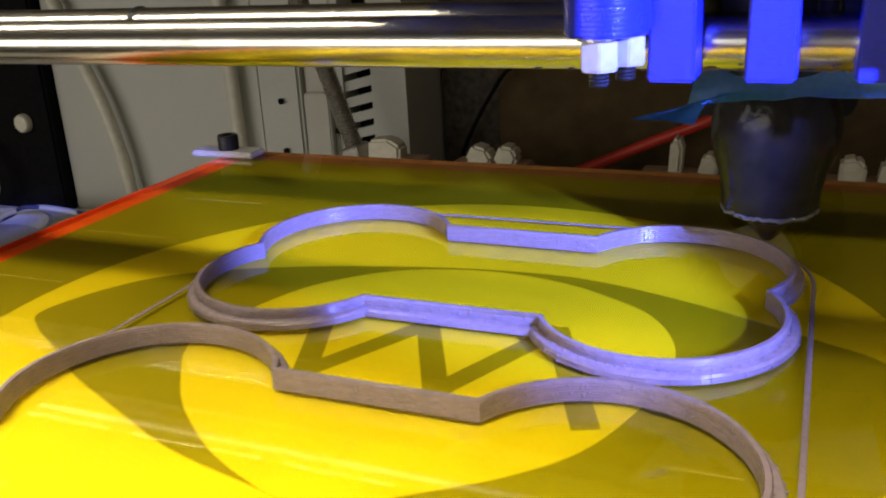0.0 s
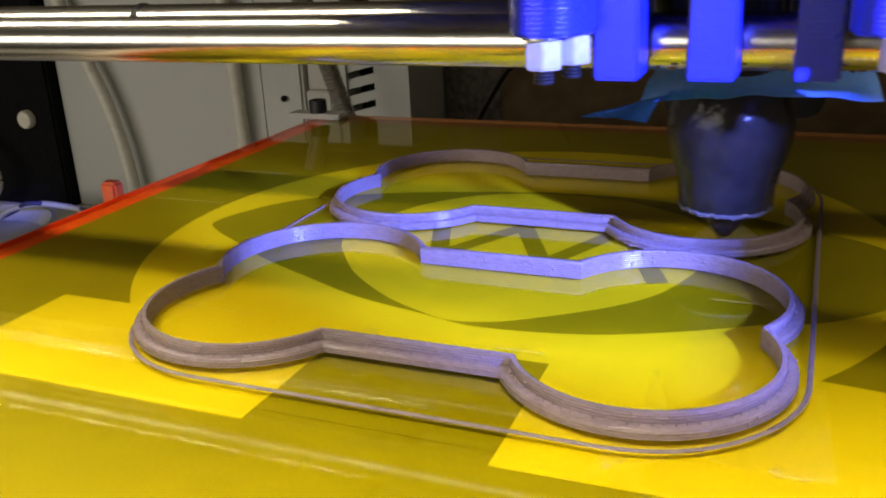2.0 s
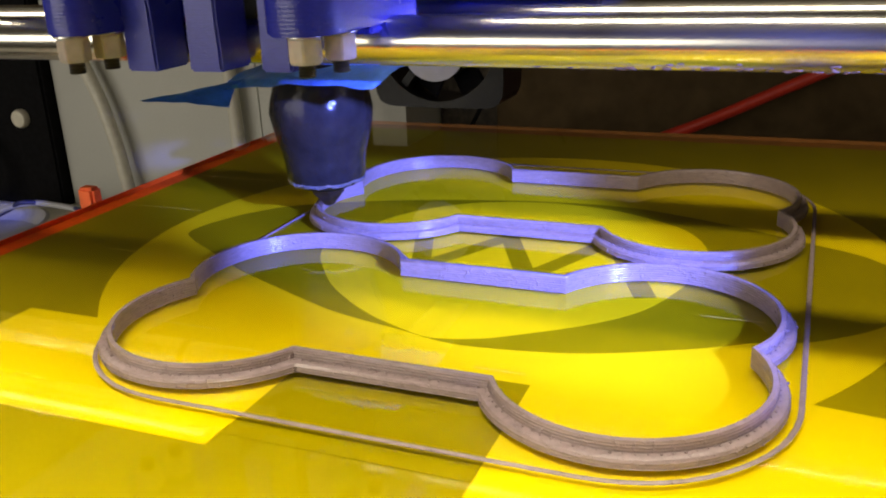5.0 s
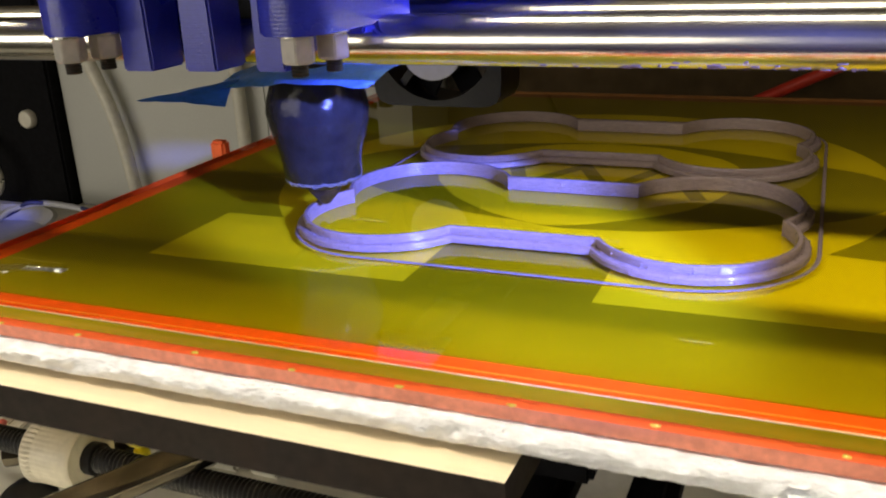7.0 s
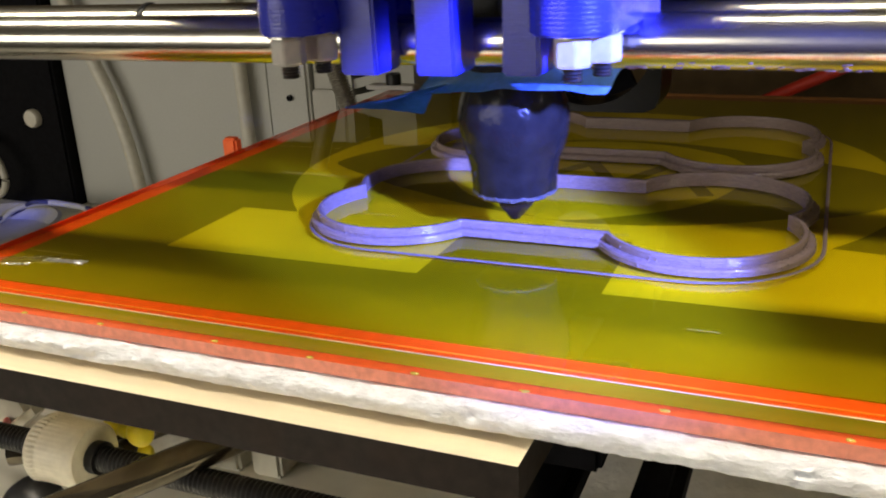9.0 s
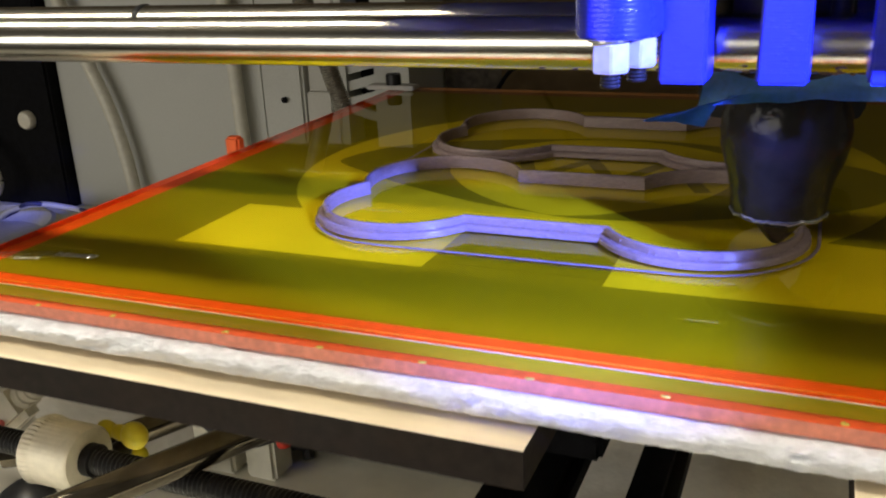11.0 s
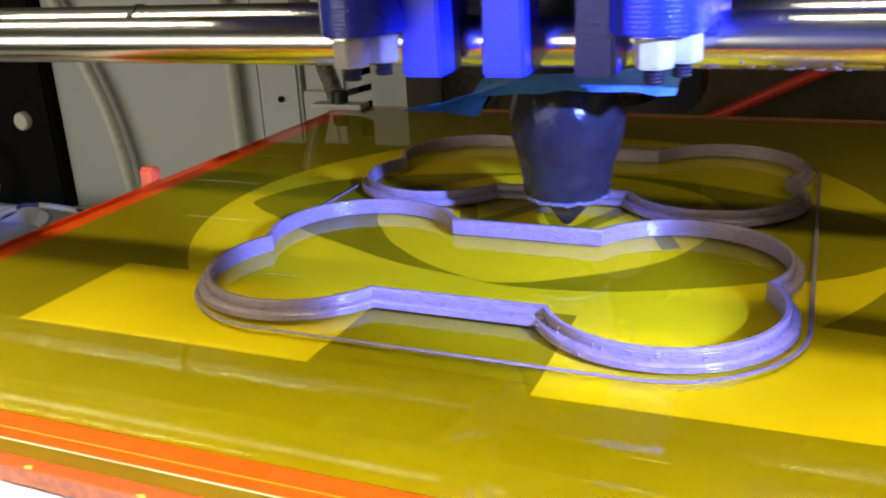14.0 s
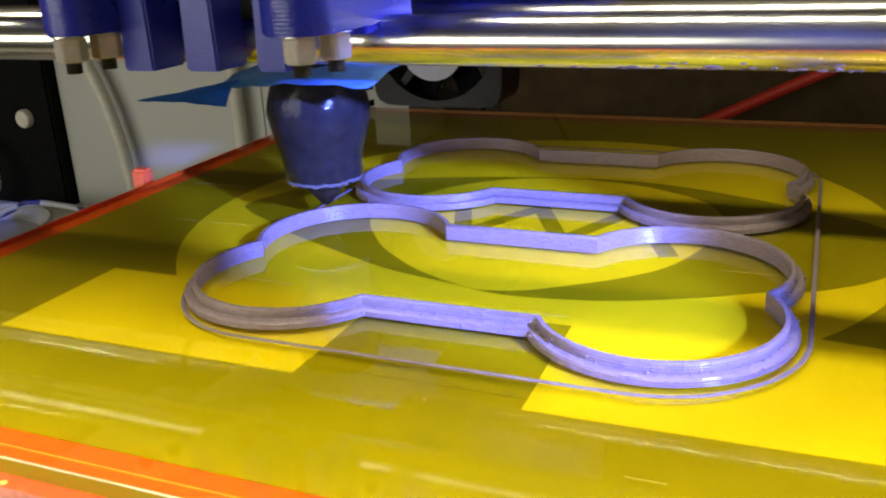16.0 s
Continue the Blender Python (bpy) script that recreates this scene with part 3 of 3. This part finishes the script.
up = [(-178, 301), (-171, 320), (-157, 334), (-130, 346), (-102, 353.5), (-76, 357.5), (-50, 357), (-22, 348), (3, 336), (17, 328), (26, 314)]
lo = [(24, 296), (17, 283), (4, 272), (-7, 268), (-22, 260), (-43.5, 251.6), (-68, 248.5), (-84, 252), (-104, 257), (-124, 265.8), (-144, 275.4), (-160, 285.5), (-172, 293)]
part("dark_eye", prism(smooth_loop((up + lo)[::-1]), -1.18, -1.12), OLIVE, bed, "dark eye-shaped mark")
iris = [(-129, 303), (-127, 292), (-120.5, 282), (-113, 272.5), (-104, 264.5), (-95, 258), (-85, 253), (-76, 250), (-66, 252), (-57, 257), (-42, 268), (-31.5, 281), (-24.5, 303), (-23.5, 322), (-31, 338), (-44, 347.5), (-58, 353.5), (-77, 356), (-98, 351.5), (-112, 342), (-122, 328)]
part("pale_iris", prism(smooth_loop(iris), -1.12, -1.06), YELLOW, bed, "bright round mark inside the eye")


def zigzag(pts, w):
    bm = bmesh.new()
    for i, (a, b) in enumerate(zip(pts, pts[1:])):
        a, b = Vector((*a, 0)), Vector((*b, 0))
        n = Vector((-(b - a).y, (b - a).x, 0)).normalized() * w / 2
        e = (b - a).normalized() * w * 0.3
        z = -1.06 + 0.01 * i
        prism([((a - n - e).x, (a - n - e).y), ((b - n + e).x, (b - n + e).y), ((b + n + e).x, (b + n + e).y), ((a + n - e).x, (a + n - e).y)], -1.09, z + 0.02, bm)
    return bm


part("zigzag_mark", zigzag([(-107, 322), (-95.5, 291), (-79.5, 320), (-65.5, 291), (-50, 325), (-34.5, 287)], 5.4), OLIVE, bed, "dark zigzag mark")
random.seed(4)
for y, spans in ((237.4, ((-150, -122), (-92, -88), (-60, -49))), (179.0, ((-24, -17), (-216, -196))), (276.5, ((-190, -160), (-20, -6))), (316, ((-215, -186),)), (355, ((-214, -182), (20, 60))), (394, ((-205, -172),))):
    for a, b in spans:
        part("film_seam", boxes((a, b, y - 0.07, y + 0.07, 0.004, 0.03)), SEAM, bed)
heater = part("heater_pad", boxes((X0 - 1, X1 + 1, Y0 - 3.4, Y1 + 1, -6.4, -3.3)), RED, bed, "orange-red silicone heater pad", mats=(RED_DULL,))
for p in heater.data.polygons:
    if p.normal.y < -0.5:
        p.material_index = 1
for k in range(11):
    x = -212 + 27.3 * k + random.uniform(-4, 4)
    fleck = lathe([(0.6, 0), (0.5, 0.2), (0.2, 0.35)], 9)
    for v in fleck.verts:
        v.co.x *= 1.6 + 1.4 * noise.noise((k, v.co.y * 2, 0))
        v.co.y *= 1 + 0.5 * noise.noise((k, v.co.x * 2, 4))
    part("solder_dot", fleck, SEAM, bed, at=(x, Y0 - 2.6 + random.uniform(-0.5, 0.7), -3.3), smooth=True)
bm = bmesh.new()
NX = 300
rows_ = []
for i in range(NX + 1):
    x = X0 - 3 + (X1 - X0 + 6) * i / NX
    row = []
    for j in range(13):
        a = math.pi * (j / 12) - math.pi / 2
        w = noise.noise((x / 14, j / 2.2, 0)) * 0.9 + noise.noise((x / 4, j, 5)) * 0.7 + noise.noise((x / 1.6, j * 1.5, 7)) * 0.5 - 1.6 * max(0, noise.noise((x / 2.6, j / 1.6, 9)) - 0.25)
        row.append(bm.verts.new((x, Y0 + 2.6 - (8.0 + 1.6 * w) * max(0.0, math.cos(a)) ** 0.6 * (1 + 0.22 * math.sin(a)), -11.0 + 4.4 * math.sin(a) + 0.4 * w * math.cos(a))))
    row += [bm.verts.new((x, Y1, -5.8)), bm.verts.new((x, Y1, -15.6))]
    rows_.append(row)
for a, b in zip(rows_, rows_[1:]):
    k = len(a)
    for j in range(k):
        bm.faces.new((a[j], b[j], b[(j + 1) % k], a[(j + 1) % k]))
bm.faces.new(rows_[0]), bm.faces.new(rows_[-1][::-1])
part("insulation", bm, WOOL, bed, "white fibrous insulation bulging out under the heater", smooth=True, angle=80)
board = part("carrier_board", prism([(-262, 139.5), (-50, 139.5), (-50, 172), (12, 172), (12, 139.5), (100, 139.5), (100, 478), (-262, 478)], -25.5, -16), WOOD, bed, "laser-cut plywood carrier with a burnt edge", mats=(CHAR, PLY_CORE))
for p in board.data.polygons:
    if abs(p.normal.z) < 0.5:
        p.material_index = 2 if p.normal.y < -0.5 and p.center.y > 0.16 else 1
for x in (-156, -60):
    for y in (210, 410):
        part("slider", boxes((x - 14, x + 14, y - 16, y + 16, -52, -25.6)), DARK, bed, bevel=1.5)

# corner clamp with a cap screw, and an orange stop on the side
part("clamp_plate", boxes((-243, -213, 448.5, 459.5, 0.1, 2.6)), NYLON, bed, "white plastic corner clamp", bevel=0.8)
bolt = part("clamp_screw", lathe([(4.3, 2.6), (4.3, 8.2), (3.9, 8.8), (2.3, 8.8), (2.3, 6)], 28), BLACK, bed, "black socket cap screw", at=(-227.5, 454, 0), smooth=True)
part("side_stop", boxes((-267.5, -259.5, 344, 350, -16, -5.5)), ORANGE, bed, "orange plastic stop", bevel=1.2)
part("stop_arm", boxes((-266, -240, 344, 350, -16, -14)), ORANGE, bed)

def crinkle(x0, x1, y0, y1, seed, slant):
    bm = bmesh.new()
    nx, ny = 26, 6
    g = [[bm.verts.new((x0 + (x1 - x0) * i / nx, y0 + (y1 - y0) * j / ny + slant * i / nx, 0.12 + 0.5 * abs(noise.noise((i / 2.2, j / 1.7, seed))))) for i in range(nx + 1)] for j in range(ny + 1)]
    for a, b in zip(g, g[1:]):
        for i in range(nx):
            bm.faces.new((a[i], a[i + 1], b[i + 1], b[i]))
    return bm


for k, (x0, x1, y0, y1, slant) in enumerate(((-228, -201, 163, 168, 9), (-204, -190, 171.5, 174, 1.5), (-214, -206, 166, 167.5, 2))):
    part("clear_tape", crinkle(x0, x1, y0, y1, 3 * k + 1, slant), CRINKLED, bed, "crinkled scrap of clear tape", smooth=True).visible_shadow = False

# ---- the printed cutters ----
HX, HY, LX, LY, LR, BX = 71.0, 0, 45.4, 14.9, 26.1, 22.3


def bone_loop(cx, cy):
    """Outline of a bone: four round lobes joined by two straight bars, counter-clockwise."""
    pts = []
    dx = math.sqrt(LR ** 2 - LY ** 2)
    bar = 26.6
    for sx, sy in ((1, -1), (1, 1), (-1, 1), (-1, -1)):
        ox, oy = sx * LX, sy * LY
        a_cusp = math.atan2(-oy, sx * dx)
        yb_ = sy * bar - oy
        a_bar = math.atan2(yb_, -sx * math.sqrt(max(LR ** 2 - yb_ ** 2, 0)))
        a0, a1 = (a_bar, a_cusp) if sx * sy < 0 else (a_cusp, a_bar)
        while a1 <= a0:
            a1 += 2 * math.pi
        k = 44
        pts += [(cx + ox + LR * math.cos(a0 + (a1 - a0) * i / k), cy + oy + LR * math.sin(a0 + (a1 - a0) * i / k)) for i in range(k + 1)]
    out = []
    for p in pts:
        if not out or (Vector(p) - Vector(out[-1])).length > 0.2:
            out.append(p)
    return out


WALL = [(0.0, 0.0), (1.3, 0.0), (1.42, 0.6), (1.3, 1.2), (1.42, 1.8), (1.3, 2.4), (1.42, 3.0), (1.3, 3.6), (1.4, 4.2), (1.15, 4.5), (0.2, 4.5), (0.0, 4.25), (0.08, 3.6), (0.0, 3.0), (0.08, 2.4), (0.0, 1.8), (0.08, 1.2)]
FLANGE = [(1.35, 0.02), (3.0, 0.02), (3.55, 0.4), (3.4, 0.9), (3.5, 1.4), (3.3, 1.9), (2.9, 2.2), (1.35, 2.25)]


def beads(loop, every):
    """Small blobs of plastic: a dotted line on the flange and stray ones on the wall."""
    bm = bmesh.new()
    rng = random.Random(len(loop) + round(loop[0][1]))
    top, wall = offset_loop(loop, 1.75), offset_loop(loop, 1.4)
    ring = []
    for p, q in zip(top, top[1:] + top[:1]):
        k = max(1, int((Vector(q) - Vector(p)).length / 1.9))
        ring += [(p[0] + (q[0] - p[0]) * i / k, p[1] + (q[1] - p[1]) * i / k, 2.3) for i in range(k)]
    spots = ring[::every] + [(*rng.choice(wall), rng.uniform(0.8, 4.2)) for _ in range(70)] + [(*rng.choice(offset_loop(loop, 3.5)), rng.uniform(0.3, 1.8)) for _ in range(60)]
    for x, y, z in spots:
        s = rng.uniform(0.22, 0.40)
        bmesh.ops.create_icosphere(bm, subdivisions=1, radius=s, matrix=Matrix.Translation((x + rng.uniform(-0.1, 0.1), y + rng.uniform(-0.1, 0.1), z)))
    return bm


cutters = []
for cy, label in ((253.8, "half-printed mauve bone-shaped cutter with a foot flange"), (347.5, "half-printed mauve bone-shaped cutter, lying beside another one")):
    loop = bone_loop(-74.3, cy)
    c = thing("bone_cutter", label, "cookie cutter", group="printed bone cutters")
    part("cutting_wall", ring_profile(loop, WALL), CUTTER, c, smooth=True, angle=50)
    part("foot_flange", ring_profile(loop, FLANGE), CUTTER, c, smooth=True, angle=50)
    tagged(part("blobby_seam", beads(loop, 1), CUTTER, c, smooth=True), "dotted seam of plastic blobs along the flange", kind="stuff")
    cutters.append(c)
xa, xb, ya, yb = -148.8, 2.6, 205.5, 396
cr = 33
sk = []
for ox, oy, a0 in ((xb - cr, ya + cr, -90), (xb - cr, yb - cr, 0), (xa + cr, yb - cr, 90), (xa + cr, ya + cr, 180)):
    sk += [(ox + cr * math.cos(radians(a0 + 6 * i)), oy + cr * math.sin(radians(a0 + 6 * i)), 0.28 + 0.05 * math.sin(i)) for i in range(16)]
skirt = tagged(part("skirt_line", tube(sk, 0.55, 8, closed=True, squash=0.5), CUTTER, smooth=True), "single thin mauve line of plastic round both cutters", "skirt line")

# ---- the carriage ----
car = thing("extruder_carriage", "blue printed carriage with a dark coated hot end, taped and bolted", "extruder carriage", (0, 0, 0))
CY = 236.6


def bearing_block(cx, r, lean):
    """A clamp on the front rod: a round nose over its bolt, running back past the rod; cx, r: the nose's middle and radius."""
    nose = [(cx + r * math.cos(a), 168 + r - r * math.sin(a)) for a in (math.pi * i / 18 for i in range(19))]
    plan = [*nose, (cx - r - 0.5, 214), (cx + r + lean, 214)]
    bm = prism(plan, 64.4, 92)
    prism([(cx - r + 1.2, 190), (cx + r + lean - 1, 190), (cx + r + lean - 1, 211), (cx - r + 1.2, 211)], 62.6, 64.5, bm)
    return bm


for cx, r, lean in ((-29.8, 7.6, 3.5), (33.4, 9.0, 1.0)):
    part("bearing_block", bearing_block(cx, r, lean), BLUE_RIB, car, "ribbed blue bearing block", bevel=0.5)
for x0, x1, z0, y0 in ((-22.6, -13.2, 54.4, 181.5), (-4.3, 5.3, 54.4, 182.5), (15.4, 24.0, 54.4, 184)):
    bm = prism([(x0, z0), (x1, z0), (x1 - 0.6, 92), (x0 + 0.9, 92)], -(y0 + 13.0), -y0)
    bmesh.ops.rotate(bm, verts=bm.verts, matrix=Matrix.Rotation(radians(90), 3, "X"))
    part("fin", bm, BLUE, car, bevel=0.6)
# added box above the view, sized to throw the carriage's broad shadow
part("unseen_shade_body", boxes((-104, 58, 174, 264, 90, 114)), BLUE, car, bevel=1)
part("rear_web", boxes((-30, 40, 249, 258, 66, 92)), BLUE, car, bevel=0.8)
part("rear_block", boxes((62 - 20, 62 + 22, 236, 262, 68, 92)), BLUE, car, bevel=1)
part("dark_core", boxes((-12, 13, 212, 232, 56, 92)), BLACK, car, "black plastic core", bevel=1)


def nut(x, y, z):
    n = part("nut", lathe([(3.5, -6.0), (3.95, -5.6), (3.95, -0.3), (3.5, 0)], 6), NYLON, car, "white nylon hex nut", at=(x, y, z), bevel=0.35)
    n.rotation_euler = (0, 0, radians(random.uniform(0, 60)))
    b = part("bolt_end", threaded(2.0, -8.8, -5.9, 0.7, 16), BLACK, n, "black bolt end", smooth=True)
    part("washer", lathe([(4.4, 0.02), (4.4, 0.5)], 24), STEEL, n)
    return n


nut(-30.0, 172.6, 63.9), nut(-26.6, 181.0, 63.9), nut(33.4, 175.0, 63.9), nut(37.4, 183.6, 63.9)

# hot end: lumpy coated bulb, foil lip, sooty nozzle
bm = lathe([(12.2, 50), (13.6, 44), (15.2, 39), (15.7, 35), (15.4, 31), (14.3, 27), (13.0, 23), (12.2, 19), (11.9, 14.6), (11.4, 13.5), (6, 13.2)], 72)
for v in bm.verts:
    w = 1 + 0.034 * noise.noise((v.co.x / 9, v.co.y / 9, v.co.z / 7)) + 0.012 * noise.noise((v.co.x / 3, v.co.y / 3, v.co.z / 4))
    v.co.x *= w
    v.co.y *= w
part("hot_end", bm, BULB, car, "glossy dark silicone-coated hot end", at=(0, CY, 0), smooth=True, angle=60)
bm = lathe([(11.7, 14.0), (12.05, 13.7), (11.9, 13.2), (11.2, 13.0), (10.9, 13.4)], 120)
for v in bm.verts:
    v.co.z += 0.9 * noise.noise((v.co.x / 1.3, v.co.y / 1.3, 1))
part("foil_lip", bm, FOIL, car, "crinkled silver foil lip", at=(0, CY, 0), smooth=True)
part("heater_base", lathe([(11.2, 13.2), (10, 12.2), (7.2, 11.2), (6.0, 10.6)], 40), BLACK, car, at=(0, CY, 0), smooth=True)
part("nozzle", lathe([(6.0, 10.8), (5.4, 9.4), (1.5, 4.9), (0.7, 4.65)], 6), BRASS, car, "sooty pointed nozzle", at=(0, CY, 0), bevel=0.2)


def sheet(points, nx, ny, thick, fall):
    """A bent strip of tape between four corners, sagging by fall(u, v)."""
    a, b, c, d = (Vector(p) for p in points)
    bm = bmesh.new()
    top = [[bm.verts.new((a * (1 - u) + b * u) * (1 - v) + (d * (1 - u) + c * u) * v + Vector((0, 0, fall(u, v)))) for u in (i / nx for i in range(nx + 1))] for v in (j / ny for j in range(ny + 1))]
    for r, s in zip(top, top[1:]):
        for i in range(nx):
            bm.faces.new((r[i], r[i + 1], s[i + 1], s[i]))
    bmesh.ops.solidify(bm, geom=bm.faces[:], thickness=thick)
    return bm


part("tape_strip", sheet([(-18, 209, 47.5), (33, 207, 49.5), (30, 262, 50), (-20, 258, 49)], 24, 12, 0.3,
     lambda u, v: -2.6 * (1 - v) ** 4 + 1.2 * math.sin(3.1 * u) * (1 - v) + 0.9 * noise.noise((u * 7, v * 5, 2))), TAPE, car, "crinkled blue masking tape", smooth=True, angle=70)
part("tape_flap", sheet([(-26.6, 188.6, 45.5), (-17, 214, 39.2), (-13.5, 214, 46.4), (-6.5, 209, 48.4)], 14, 10, 0.3,
     lambda u, v: 0.9 * math.sin(3.1 * u) * (0.3 + v) * (1 - v) + 0.5 * noise.noise((u * 5, v * 4, 7))), TAPE, car, "loose hanging flap of blue tape", smooth=True, angle=70)
part("wire_loop", tube(curve([(-16, 212, 110), (-15, 216, 80), (-14, 219, 64), (-12, 222, 56), (-8, 226, 52.5), (-4, 230, 56), (-3, 231, 70)]), 2.6, 10), BLACK, car, "black wire loop", smooth=True)
part("side_wire", tube(curve([(8, 214, 110), (9.5, 206, 84), (10, 205, 66), (9.5, 212, 55)]), 2.2, 10), BLACK, car, "black wire", smooth=True)

# cooling fan behind the hot end
def fan_plate(cx, cz, half, hole, y0, y1, n=64):
    """A square plate with rounded corners and a round opening."""
    bm = bmesh.new()
    rings = []
    for y in (y0, y1):
        outer, inner = [], []
        for i in range(n):
            a = 2 * math.pi * i / n
            k = (abs(math.cos(a)) ** 9 + abs(math.sin(a)) ** 9) ** (-1 / 9)
            outer.append(bm.verts.new((cx + half * k * math.cos(a), y, cz + half * k * math.sin(a))))
            inner.append(bm.verts.new((cx + hole * math.cos(a), y, cz + hole * math.sin(a))))
        rings.append((outer, inner))
    (o0, i0), (o1, i1) = rings
    for i in range(n):
        j = (i + 1) % n
        bm.faces.new((o0[i], o0[j], i0[j], i0[i]))
        bm.faces.new((o1[i], i1[i], i1[j], o1[j]))
        bm.faces.new((o0[i], o1[i], o1[j], o0[j]))
        bm.faces.new((i0[i], i0[j], i1[j], i1[i]))
    return bm


FX, FZ = -6.0, 43.5
fan = part("fan_frame", fan_plate(FX, FZ, 28.5, 26.0, 342, 366), FAN_BLACK, car, "square black cooling fan", smooth=True)
hub = part("hub", lathe([(15.5, 0), (15.5, 14), (14.6, 15)], 40), FAN_BLACK, fan, smooth=True, at=(FX - 1, 358, FZ - 2))
hub.rotation_euler = (radians(90), 0, 0)
lab = part("label", lathe([(13.9, 0), (13.9, 0.25)], 48), LABEL, fan, "round white sticker", at=(FX - 1.5, 342.6, FZ - 4))
lab.rotation_euler = (radians(90), 0, 0)
for k, w in enumerate((13, 17, 15)):
    part("ink_bar", boxes((FX - 2 - w / 2, FX - 2 + w / 2, 342.05, 342.25, FZ - 11.5 + 2.4 * k, FZ - 10.7 + 2.4 * k)), INK, fan)
for k in range(7):
    bm = bmesh.new()
    box(bm, -9.5, 9.5, -0.6, 0.6, 13, 25.2, Matrix.Translation((FX, 355, FZ)) @ Matrix.Rotation(2 * math.pi * k / 7, 4, "Y") @ Matrix.Rotation(radians(35), 4, "Z"))
    part("blade", bm, FAN_BLACK, fan)
for k in range(3):
    bm = bmesh.new()
    box(bm, -1.6, 1.6, -1, 1, 13, 27, Matrix.Translation((FX, 346, FZ)) @ Matrix.Rotation(radians(100 + 120 * k), 4, "Y"))
    part("strut", bm, FAN_BLACK, fan)
part("fan_bracket", boxes((-11, -1, 258.2, 366, 72.2, 80)), BLUE, car, "blue bracket that carries the fan", bevel=0.8)


def motions():
    """The bed and all that lies on it slide to and fro; the carriage runs along its rods."""
    for ob in (bed, skirt, *cutters):
        walk(ob, [(t, pose(0, y, 0)) for t, y in BED])
    walk(car, [(t, pose(x, 0, 0)) for t, x in CAR])


motions()
